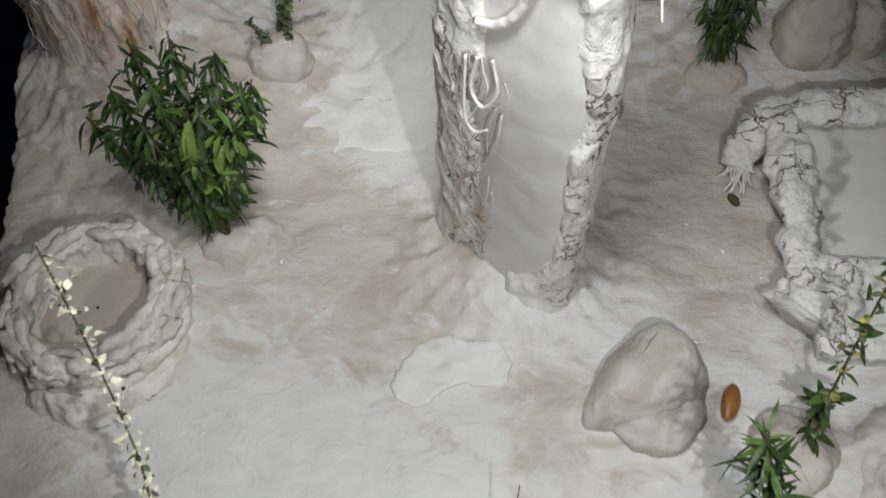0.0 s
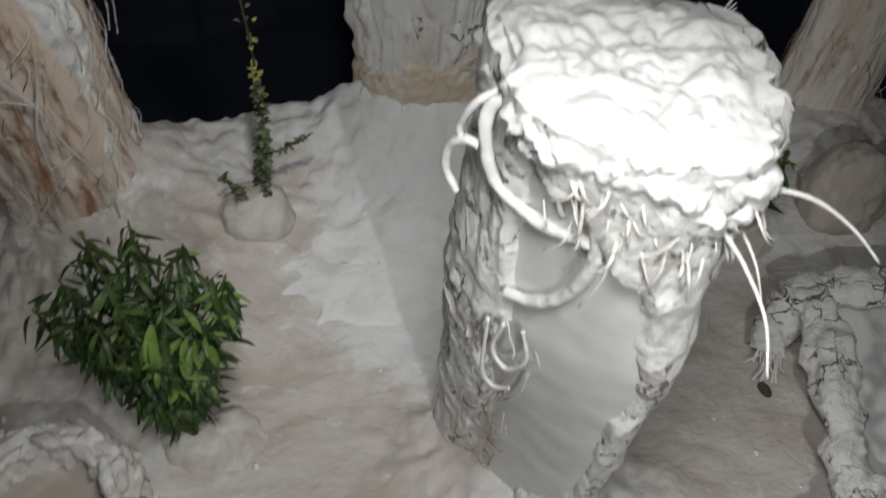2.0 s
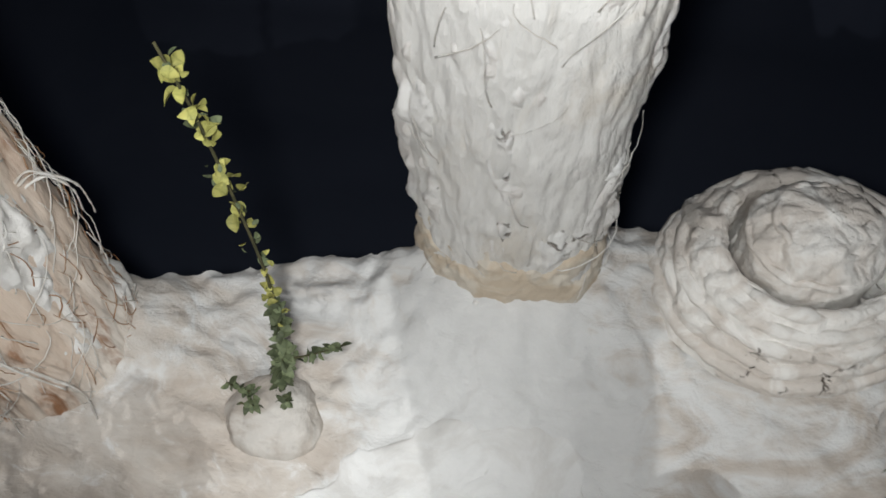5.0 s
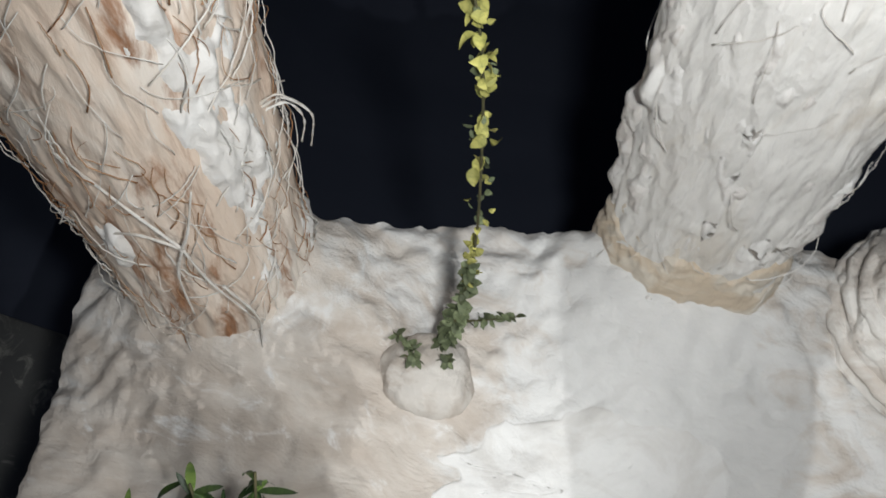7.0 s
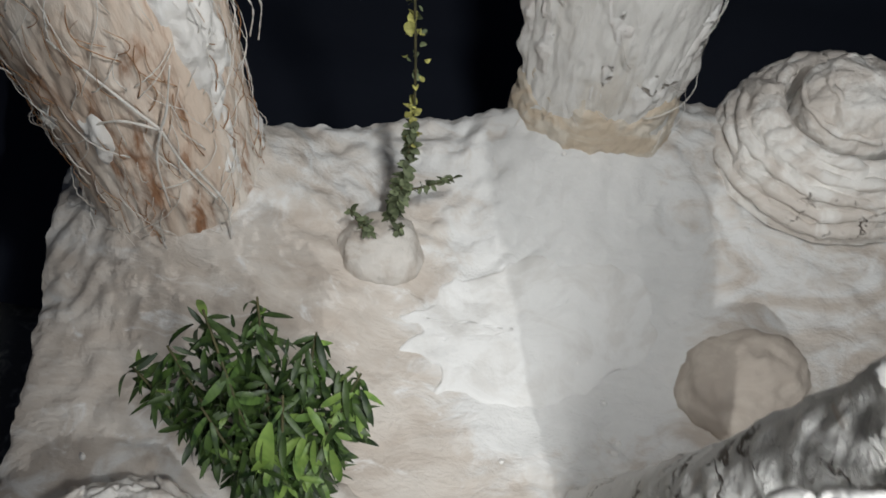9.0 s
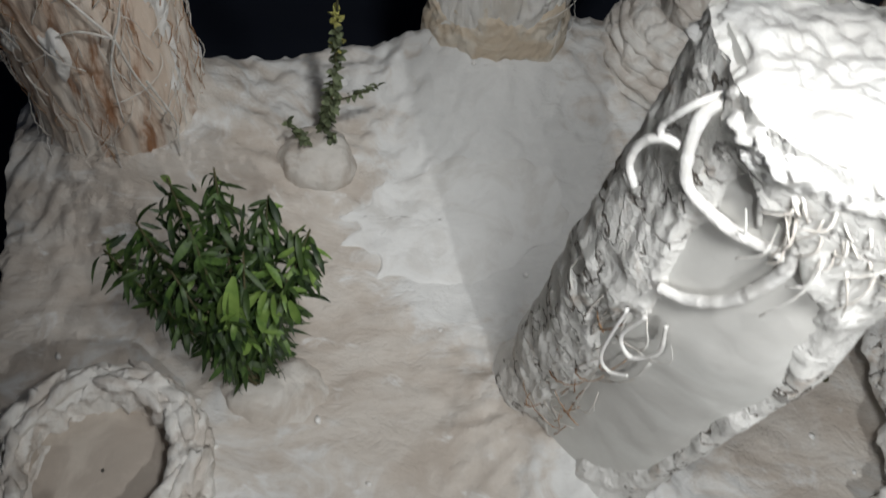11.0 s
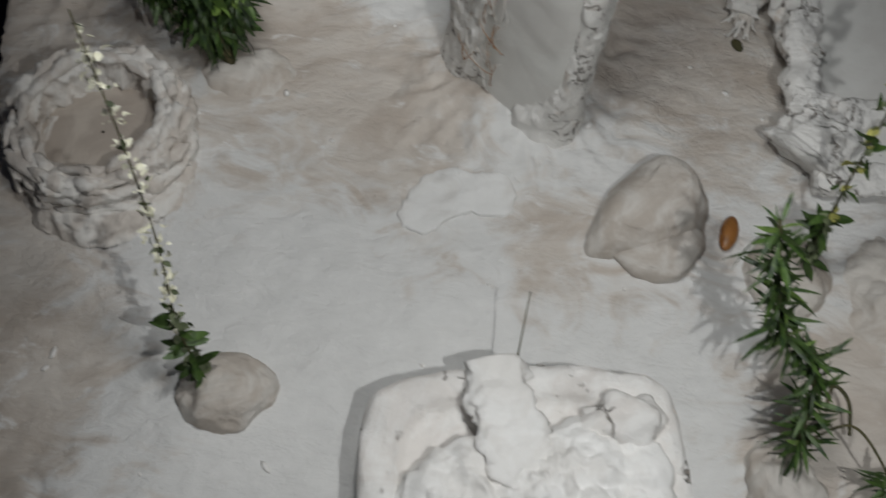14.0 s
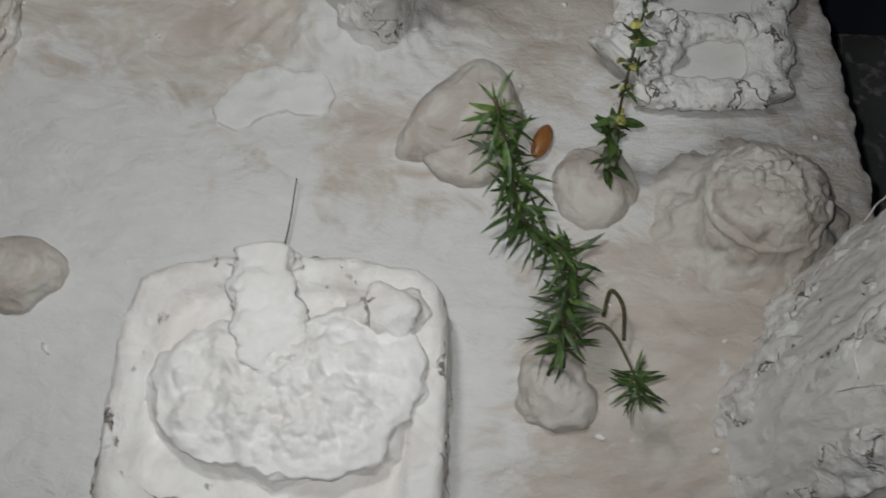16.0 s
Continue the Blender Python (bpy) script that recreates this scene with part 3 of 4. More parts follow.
    loose = [([(0.056, 0.246, 0.312), (0.066, 0.242, 0.312), (0.076, 0.238, 0.306), (0.084, 0.234, 0.298)], 0.0007), ([(0.046, 0.238, 0.304), (0.049, 0.229, 0.304), (0.053, 0.217, 0.299), (0.054, 0.207, 0.290)], 0.0007),
             ([(0.052, 0.242, 0.300), (0.055, 0.234, 0.296), (0.058, 0.228, 0.286)], 0.0005)]
    for pts, r in loose:
        mesh("loose_fibre", *tube(curve(pts, 10), r, r * 0.5, 6), FIBRE, post)
    mesh("fibre_coat", *strands(MID, 46, 3, (-0.10, 0.0), (0.05, 0.7), 0.16, 0.00045, 0.0016, 0.02), FIBRE, post, "fine white fibres")["kind"] = "stuff"
    mesh("fibre_coat", *strands(MID, 14, 4, (0.20, 0.28), (0.05, 0.75), 0.14, 0.0004, 0.001, 0.01), FIBRE, post, "fine white fibres")["kind"] = "stuff"
    mesh("brown_fibre_coat", *strands(MID, 20, 8, (-0.10, 0.0), (0.1, 0.6), 0.12, 0.00035, 0.002, 0.015), RUST, post, "brown jute fibres showing through")["kind"] = "stuff"


middle_post()

# ---- the posts round the edge ----
LEFT_POST = Shaft((-0.004, [(-0.314, 0.474), (-0.284, 0.446), (-0.240, 0.450), (-0.220, 0.485), (-0.226, 0.520), (-0.265, 0.528), (-0.306, 0.507)]),
    (0.34, [(-0.338, 0.468), (-0.292, 0.436), (-0.232, 0.444), (-0.214, 0.480), (-0.220, 0.520), (-0.265, 0.530), (-0.314, 0.507)]), flare=0.014)
BACK_POST = Shaft((-0.004, [(-0.086, 0.562), (-0.060, 0.540), (-0.012, 0.536), (0.004, 0.556), (-0.002, 0.585), (-0.06, 0.59)]),
    (0.34, [(-0.096, 0.552), (-0.064, 0.528), (-0.005, 0.526), (0.014, 0.548), (0.008, 0.590), (-0.07, 0.592)]), flare=0.01)
RIGHT_POST = Shaft((-0.004, [(0.205, 0.575), (0.225, 0.552), (0.258, 0.550), (0.270, 0.570), (0.262, 0.592), (0.225, 0.600)]),
    (0.33, [(0.212, 0.580), (0.232, 0.550), (0.272, 0.548), (0.290, 0.570), (0.275, 0.600), (0.235, 0.608)]), flare=0.012)
NEAR_POST = Shaft((-0.004, [(0.222, 0.040), (0.254, 0.100), (0.286, 0.146), (0.322, 0.124), (0.324, 0.020), (0.270, -0.004)]),
    (0.3, [(0.240, 0.030), (0.266, 0.090), (0.292, 0.130), (0.340, 0.115), (0.345, 0.015), (0.285, -0.010)]), flare=0.008)
CORNER_POST = Shaft((-0.004, [(-0.235, -0.010), (-0.195, -0.012), (-0.175, -0.045), (-0.19, -0.09), (-0.225, -0.095), (-0.245, -0.06)]),
    (0.27, [(-0.215, 0.012), (-0.172, 0.008), (-0.150, -0.030), (-0.165, -0.085), (-0.215, -0.095), (-0.24, -0.05)]), flare=0.01)


def edge_post(shaft, seed, body, crust, label, rust=0, white=120, bare=0.35, head=0.92, band=0.0, streak=None):
    post = thing("plaster_post", label, "post", group="posts round the base")
    shaft.skin("core", body, fibre_lump_bulge(seed, 0.0014, 0.0016), 220, 200, False, parent=post)

    def patchy(u, v, p):
        f = 0.5 * nz(p.x + seed, p.y, p.z * 0.45, 26, 4) + 0.30 * nz(p.x, p.y + seed, p.z * 0.3, 90, 3) - bare + 0.25 * math.exp(-((v / 0.05) ** 2)) - (0.9 * math.exp(-(((v - band) / 0.07) ** 2)) if band else 0)
        if streak:
            f += 0.42 * math.exp(-(((u - streak - 0.03 * math.sin(7 * v)) / 0.024) ** 2)) * smoothstep(0.12, 0.3, v)
        return max(-0.005, min(0.005, 0.016 * f)) + 0.0016 * nz(p.x + seed, p.y, p.z * 0.18, 36, 3) + 0.0019 * nz(p.x, p.y, p.z * 0.4, 160, 4)

    shaft.skin("plaster_crust", crust, patchy, 240, 220, False, parent=post, label="patches of thick white plaster")
    if band:
        shaft.skin("bare_band", OCHRE, lambda u, v, p: 0.0034 * nz(p.x + seed, p.y, p.z * 0.18, 36, 3) + max(-0.006, min(0.003, 0.008 * (0.85 - abs(v - band) / 0.10 + 0.9 * nz(p.x, p.y + seed, p.z, 34, 5)))) + 0.0016 * nz(p.x, p.y, p.z * 0.6, 130, 3), 220, 90, False, 0.0, band + 0.24, parent=post, label="bare ochre plaster near the foot")
    shaft.skin("plaster_head", PLASTER, lambda u, v, p: 0.006 * smoothstep(head, head + 0.04, v) - 0.001 + 0.005 * nz(p.x, p.y, p.z, 45, 4), 150, 30, True, head - 0.06, 1.0, parent=post, dome=0.012, lumps=0.01)
    mesh("fibre_coat", *strands(shaft, white, seed, (0, 1), (0.04, 0.95), 0.12, 0.00032, 0.0018, 0.035), FIBRE, post, "white plastered fibres")["kind"] = "stuff"
    if rust:
        mesh("brown_fibre_coat", *strands(shaft, rust, seed + 1, (0, 1), (0.04, 0.9), 0.10, 0.00030, 0.0014, 0.015), RUST, post, "rust-brown fibres")["kind"] = "stuff"
    return post


left = edge_post(LEFT_POST, 2.0, BARK, PLASTER, "fibrous cream post with rust-brown streaks and white strands", 230, 340, 0.30, streak=0.30)
hook = [[(-0.222, 0.496, 0.168), (-0.212, 0.500, 0.174), (-0.205, 0.506, 0.160), (-0.210, 0.512, 0.136), (-0.213, 0.514, 0.124)], [(-0.222, 0.498, 0.164), (-0.213, 0.503, 0.167), (-0.210, 0.508, 0.152), (-0.216, 0.512, 0.128)], [(-0.222, 0.496, 0.170), (-0.213, 0.498, 0.178), (-0.207, 0.502, 0.170)]]
for pts in hook:
    mesh("hooked_fibre", *tube(curve(pts, 14), 0.0006, 0.0004, 6, 0.9), FIBRE, left, "stiff fibres bent into a hook")
knot = [[(-0.238, 0.445, 0.135), (-0.232, 0.446, 0.150), (-0.226, 0.450, 0.175)], [(-0.238, 0.445, 0.135), (-0.255, 0.443, 0.140), (-0.272, 0.443, 0.130), (-0.280, 0.445, 0.110)], [(-0.238, 0.445, 0.135), (-0.234, 0.447, 0.105), (-0.226, 0.452, 0.070)], [(-0.238, 0.445, 0.135), (-0.245, 0.443, 0.110), (-0.248, 0.443, 0.070)], [(-0.238, 0.445, 0.135), (-0.252, 0.443, 0.160), (-0.27, 0.442, 0.19)], [(-0.230, 0.449, 0.10), (-0.224, 0.455, 0.06), (-0.226, 0.452, 0.03)]]
for pts in knot:
    mesh("knotted_strand", *tube(curve(pts, 12), 0.0008, 0.0004, 6, 0.4), FIBRE, left, "knotted white strands")
back = edge_post(BACK_POST, 5.0, PALE_BARK, TRAY, "pale plastered post with cream foot and rough skin", 0, 60, 0.10, band=0.155)
mesh("knob", *lump((-0.003, 0.549, 0.153), (0.0075, 0.008, 0.009), 3.0, 0.35, 90, 4, -1), PLASTER, back, "plaster knob on the side")
edge_post(RIGHT_POST, 9.0, BARK, CRUST, "brownish plastered post standing at the back corner", 60, 30, 0.45)
edge_post(NEAR_POST, 12.0, PALE_BARK, CRUST, "rough plastered post with a cracked white skin", 10, 40, 0.15)
edge_post(CORNER_POST, 15.0, PALE_BARK, PLASTER, "white plastered post at the near corner", 0, 20, 0.1)


# ---- stones ----
def stone(center, radii, seed, label, turn=0.0, amp=0.2, freq=26, mat=STONE, extra=()):
    z = height(center[0], center[1]) - 0.006
    ob = thing("stone", label, "stone", (0, 0, 0), "stones on the base")
    mesh("body", *lump((center[0], center[1], z + center[2]), radii, seed, amp, freq, 5, z - 0.006, turn), mat, ob)
    for (c, r, s) in extra:
        mesh("clay_pad", *lump((c[0], c[1], height(c[0], c[1]) + c[2]), r, s, 0.2, 40, 4, -0.01), mat, ob)
    return ob


def ridged_stone():
    """A wedge of stone: a long ridge from its low tip to its high end, with a clay pad before it."""
    ob = thing("stone", "cream-painted stone with a dented top", "stone", (0, 0, 0), "stones on the base")
    foot = boxy([(0.054, 0.194), (0.070, 0.228), (0.090, 0.250), (0.108, 0.248), (0.123, 0.230), (0.121, 0.204), (0.098, 0.192), (0.074, 0.192)], 0.25)
    foot = [(0.090 + 1.10 * (x - 0.090), 0.216 + 1.06 * (y - 0.216)) for x, y in foot]
    rise = [(-0.006, 1.0, 0.0), (0.008, 0.98, 0.0), (0.017, 0.91, 0.002), (0.024, 0.78, 0.004), (0.029, 0.60, 0.006), (0.032, 0.38, 0.007)]
    levels = [(z, [(0.092 + k + f * (x - 0.092), 0.220 + k + f * (y - 0.220)) for x, y in foot]) for z, f, k in rise]
    shaft = Shaft(*levels, flare=0.001)
    shaft.skin("body", STONE, lambda u, v, p: 0.003 * nz(p.x, p.y, p.z, 36, 3), 160, 60, True, parent=ob, dome=0.001, lumps=0.0008)
    mesh("clay_pad", *lump((0.099, 0.199, 0.004), (0.025, 0.021, 0.013), 4.0, 0.2, 40, 4, -0.01), STONE, ob)
    return ob


ridged_stone()
stone((-0.139, 0.106, 0.004), (0.026, 0.022, 0.022), 2.0, "round beige clay stone with pitted top")
stone((0.168, 0.183, 0.002), (0.024, 0.024, 0.022), 3.0, "round pale clay stone")
stone((0.149, 0.064, 0.002), (0.021, 0.023, 0.022), 5.0, "small lumpy clay stone", 0.3, 0.35)
stone((-0.145, 0.471, 0.002), (0.024, 0.021, 0.022), 6.0, "low clay stone streaked with white")
stone((-0.150, 0.312, -0.004), (0.032, 0.024, 0.018), 7.0, "flat cream clay pad under the bush", mat=STONE)
stone((0.062, 0.421, 0.002), (0.036, 0.032, 0.038), 8.0, "large smooth beige stone", 0.2, 0.15, mat=CLAY)
stone((0.234, 0.482, 0.010), (0.027, 0.026, 0.040), 10.0, "tall rounded beige stone", 0.0, 0.15, mat=CLAY)
stone((0.268, 0.488, 0.006), (0.020, 0.022, 0.035), 11.0, "beige stone leaning on its neighbour", 0.0, 0.15, mat=CLAY)
stone((0.165, 0.455, 0.000), (0.022, 0.018, 0.014), 13.0, "flat beige clay pad", mat=CLAY)

# ---- the clay ring, a small well ----
WELL = (-0.231, 0.262)


def clay_well():
    z = height(*WELL)
    well = thing("clay_well", "round well of stacked clay pieces with a beige floor", "well")
    mesh("wall", *lathe((*WELL, z), [(0.058, -0.006), (0.054, 0.004), (0.0525, 0.012), (0.051, 0.019), (0.048, 0.025), (0.044, 0.026), (0.039, 0.025), (0.0365, 0.020), (0.036, 0.008), (0.036, -0.002)], 2.0, 200, 0.006, 75), COIL, well)
    mesh("ledge", *lathe((-0.227, 0.255, z), [(0.061, -0.006), (0.057, 0.001), (0.053, 0.004), (0.046, 0.005), (0.038, 0.004)], 8.0, 200, 0.003, 60, (0.90, 1.05)), COIL, well, "low outer ledge of flaky plaster")
    mesh("floor_disc", *lathe((*WELL, z), [(0.038, 0.004), (0.030, 0.005), (0.016, 0.006), (0.001, 0.006)], 5.0, 60, 0.001, 40), CLAY, well, "smooth beige floor")
    rnd = random.Random(21)
    for r, zz, count, size in ((0.0475, 0.0235, 13, 0.009), (0.040, 0.0245, 12, 0.008), (0.0515, 0.014, 15, 0.009), (0.053, 0.005, 15, 0.009)):
        for k in range(count):
            a = 2 * math.pi * (k + rnd.uniform(-0.2, 0.2)) / count
            c = (WELL[0] + r * math.cos(a), WELL[1] + r * math.sin(a), z + zz + rnd.uniform(-0.0015, 0.002))
            s = size * rnd.uniform(0.8, 1.15)
            mesh("clay_piece", *lump(c, (s * 0.45, s * 1.5, s * 0.42), rnd.uniform(0, 50), 0.6, 120, 3, -1, a + rnd.uniform(-0.3, 0.3)), COIL, well)


clay_well()


# ---- coiled clay mounds ----
def coil_mound(center, profile, label, seed, squash=(1, 1), coils=(), rough=0.006, mat=COIL):
    z = height(*center)
    mound = thing("coiled_mound", label, "mound")
    mesh("body", *lathe((*center, z), profile, seed, 170, rough, 70, squash), mat, mound)
    for k, (r, h, t) in enumerate(coils):
        pts = []
        for i in range(61):
            a = 2 * math.pi * i / 60 + k
            rr = r * (1 + 0.04 * nz(math.cos(a), math.sin(a), k + seed, 2, 2))
            pts.append((center[0] + rr * math.cos(a) * squash[0], center[1] + rr * math.sin(a) * squash[1], z + h + 0.003 * nz(math.cos(a), math.sin(a), k * 3 + seed, 3, 2)))
        mesh("coil", *tube(pts, t, t, 8, 0.5), mat, mound)
    return mound


nest = coil_mound((0.102, 0.566), [(0.068, -0.006), (0.066, 0.008), (0.063, 0.018), (0.058, 0.029), (0.052, 0.038), (0.045, 0.044), (0.041, 0.044), (0.0395, 0.040), (0.039, 0.014), (0.034, 0.014), (0.033, 0.044), (0.029, 0.057), (0.020, 0.066), (0.010, 0.070), (0.0005, 0.071)], "pale coiled clay nest with a dome inside its gaping rim", 4.0, (0.98, 0.85), ((0.066, 0.006, 0.0042), (0.062, 0.016, 0.0042), (0.058, 0.026, 0.004), (0.052, 0.035, 0.004), (0.044, 0.042, 0.0035), (0.031, 0.050, 0.0022), (0.022, 0.063, 0.0022)), 0.0032)
tail = mesh("rope_end", *rough_beam([(0.132, 0.558, 0.056), (0.142, 0.554, 0.078), (0.149, 0.551, 0.096)], 0.006, 3.0, 1.0, 0.3, 14, 8, 120), CRUST, nest, "frayed plastered rope end")
for k in range(9):
    a = (k - 4) * 0.0035 + 0.004 * nz(k * 1.7, 2, 3, 1.3, 2)
    mesh("fibre", *tube(curve([(0.143, 0.551, 0.095), (0.150, 0.549 + a * 0.6, 0.100 + a * 0.5), (0.155, 0.547 + a, 0.102 + a * 0.8)], 5), 0.0007 + 0.0005 * (k % 3), 0.0005, 5, 0.5), CRUST, tail)
coil_mound((0.252, 0.163), [(0.056, -0.006), (0.045, 0.002), (0.036, 0.010), (0.031, 0.024), (0.026, 0.034), (0.018, 0.041), (0.009, 0.044), (0.0005, 0.045)], "beige swirled clay dome", 7.0, (1.0, 0.95), ((0.030, 0.024, 0.003), (0.020, 0.036, 0.003), (0.010, 0.042, 0.003)), 0.0035, STONE)


# ---- the plaster tray with its heaped block ----
def plaster_tray():
    tray = thing("plaster_tray", "white plaster tray with a heaped lumpy block on it", "tray")
    foot = [(-0.060, -0.032), (-0.063, 0.029), (-0.065, 0.092), (-0.052, 0.104), (-0.034, 0.110), (0.019, 0.117), (0.072, 0.113), (0.088, 0.106), (0.094, 0.092), (0.096, 0.048), (0.097, 0.006), (0.096, -0.032)]
    shaft = Shaft((-0.004, foot), (0.036, [(x * 0.97, y * 0.97 + 0.0005) for x, y in foot]), flare=0.003)
    shaft.skin("wall", CRUST, lambda u, v, p: 0.0028 * nz(p.x, p.y, p.z, 70, 4), 240, 24, False, parent=tray)
    bed = rounded([(x * 0.97, y * 0.97 + 0.0005) for x, y in foot], 140)
    mid = sum(bed, Vector((0, 0))) / len(bed)
    rings = [(1.02, 0.032), (1.0, 0.038), (0.95, 0.041), (0.86, 0.041), (0.79, 0.039), (0.77, 0.032), (0.70, 0.031), (0.4, 0.031), (0.02, 0.031)]
    verts, faces, n = [], [], len(bed)
    for f, z in rings:
        for p in bed:
            q = mid + (p - mid) * f
            verts.append(Vector((q.x, q.y, z + 0.005 * nz(q.x, q.y, f, 60, 5) * (0.2 if z < 0.035 else 1))))
    for j in range(len(rings) - 1):
        faces += [(j * n + i, j * n + (i + 1) % n, (j + 1) * n + (i + 1) % n, (j + 1) * n + i) for i in range(n)]
    mesh("rim", verts, faces, TRAY, tray, "lumpy rounded plaster rim")
    block = Shaft((0.026, boxy([(-0.028, 0.006), (-0.046, 0.036), (-0.041, 0.062), (-0.024, 0.071), (0.002, 0.079), (0.064, 0.086), (0.084, 0.070), (0.087, 0.030), (0.060, 0.004), (0.014, 0.002)], 0.2)), (0.045, boxy([(-0.025, 0.009), (-0.041, 0.036), (-0.037, 0.060), (-0.022, 0.068), (0.003, 0.076), (0.061, 0.082), (0.081, 0.067), (0.084, 0.031), (0.057, 0.007), (0.014, 0.005)], 0.2)), flare=0.002)
    block.skin("block", PLASTER, lambda u, v, p: 0.006 * nz(p.x, p.y, p.z, 45, 5), 240, 40, True, parent=tray, label="heaped lumpy white plaster", dome=0.006, lumps=0.0075)
    mesh("tongue", *rough_beam([(0.012, 0.050, 0.034), (0.010, 0.064, 0.046), (0.006, 0.082, 0.048), (0.002, 0.110, 0.043)], 0.016, 6.0, 0.4, 0.45, 40, 26, 75), PLASTER, tray, "plaster strap over the rim")
    mesh("bead", *lump((0.062, 0.084, 0.040), (0.020, 0.014, 0.010), 3.0, 0.5, 60, 4, 0.0), TRAY, tray)
    mesh("wire", *tube(curve([(0.012, 0.112, 0.052), (0.014, 0.122, 0.058), (0.017, 0.137, 0.072)], 8), 0.0005, 0.0003, 5), STEM, tray, "thin dark wire")


plaster_tray()


# ---- the open plaster frame lying on the base ----
def plaster_frame():
    fr = thing("plaster_lattice", "lying frame of rough plaster beams with grey card panels", "frame")
    for name, quad in (("card_panel", [(0.196, 0.285), (0.282, 0.285), (0.286, 0.402), (0.200, 0.402)]), ("card_panel", [(0.205, 0.244), (0.270, 0.244), (0.272, 0.280), (0.208, 0.280)])):
        z = 0.016
        v = [(x, y, zz) for zz in (z - 0.002, z) for x, y in quad]
        mesh(name, v, [(3, 2, 1, 0), (4, 5, 6, 7), (0, 1, 5, 4), (1, 2, 6, 5), (2, 3, 7, 6), (3, 0, 4, 7)], CARD, fr, "smooth grey card", smooth=False)
    beams = [([(0.186, 0.272, 0.024), (0.190, 0.330, 0.030), (0.190, 0.398, 0.030)], 0.012, 1.0), ([(0.176, 0.396, 0.026), (0.230, 0.404, 0.030), (0.290, 0.402, 0.030)], 0.012, 2.0),
             ([(0.190, 0.280, 0.020), (0.230, 0.282, 0.020), (0.268, 0.286, 0.020)], 0.0085, 3.0), ([(0.264, 0.240, 0.018), (0.272, 0.320, 0.022), (0.280, 0.400, 0.026)], 0.012, 4.0), ([(0.190, 0.240, 0.012), (0.228, 0.240, 0.014), (0.264, 0.242, 0.014)], 0.009, 5.0),
             ([(0.180, 0.252, 0.020), (0.194, 0.268, 0.024), (0.200, 0.285, 0.026)], 0.019, 6.0), ([(0.182, 0.396, 0.022), (0.172, 0.386, 0.014), (0.166, 0.372, 0.006)], 0.012, 7.0)]
    for pts, r, s in beams:
        mesh("beam", *rough_beam(pts, r, s, 0.75, 0.5, 40, 34, 62), CRUST, fr)
    rnd = random.Random(31)
    fray = [tube(curve([(0.180 + rnd.uniform(-0.01, 0.01), 0.392, 0.024), (0.170 + rnd.uniform(-0.008, 0.008), 0.378, 0.012), (0.164 + rnd.uniform(-0.012, 0.012), 0.362 + rnd.uniform(-0.012, 0.01), 0.004)], 6), 0.0012, 0.0007, 5, 0.4) for _ in range(22)]
    mesh("fray", *joined(fray), FIBRE, fr, "frayed plaster-soaked fibres")["kind"] = "stuff"


plaster_frame()

# ---- seed, twig ----
seed = thing("brown_seed", "glossy brown oval seed lying beside the stone", "seed")
mesh("body", *lump((0.138, 0.207, height(0.138, 0.207) + 0.0035), (0.0052, 0.0115, 0.0045), 3.0, 0.05, 90, 4, -1, -0.32, 0.02), BEAN, seed)
mesh("seam", *tube(curve([(0.1335, 0.197, 0.0075), (0.137, 0.206, 0.0095), (0.1415, 0.2165, 0.0075)], 8), 0.0006, 0.0005, 5), RUST, seed, "dark lengthwise groove")
chip = thing("bark_chip", "small dark chip stuck in the plaster", "chip")
mesh("body", *lump((0.162, 0.350, height(0.162, 0.350) + 0.001), (0.003, 0.005, 0.003), 2.0, 0.2, 90, 3, -1, 0.5), STEM, chip)


# ---- plants ----
def leaves_along(parent, line, meshes, count, seed, size=(0.7, 1.2), pitch=(-0.6, 0.5), start=0.0, whorl=1, name="leaf"):
    rnd = random.Random(seed)
    for k in range(count):
        t = start + (1 - start) * (k + rnd.random()) / count
        i = min(len(line) - 1, int(t * (len(line) - 1)))
        base = rnd.uniform(0, 6.28)
        for w in range(whorl):
            leaf(rnd.choice(meshes), parent, line[i], base + 6.283 * w / whorl + rnd.gauss(0, 0.3), rnd.uniform(*pitch), rnd.gauss(0, 0.5), rnd.uniform(*size), name)


def bush(name, label, base, tops, meshes, pale, seed, count, r=0.0011):
    z = height(base[0], base[1])
    plant = thing(name, label, "plant")
    for k, top in enumerate(tops):
        mid = ((base[0] + top[0]) / 2, (base[1] + top[1]) / 2 - 0.004, z + (top[2] - z) * 0.62)
        line = curve([(base[0], base[1], z + 0.004), mid, top], 14)
        mesh("stem", *tube(line, r, r * 0.5, 6), STEM, plant)
        leaves_along(plant, line, meshes, count, seed + k, (0.5, 1.1), (-1.45, -0.25), 0.25)
        leaves_along(plant, line[-6:], meshes + pale, 6, seed + 50 + k, (0.4, 0.8), (-0.7, 0.4))
    return plant


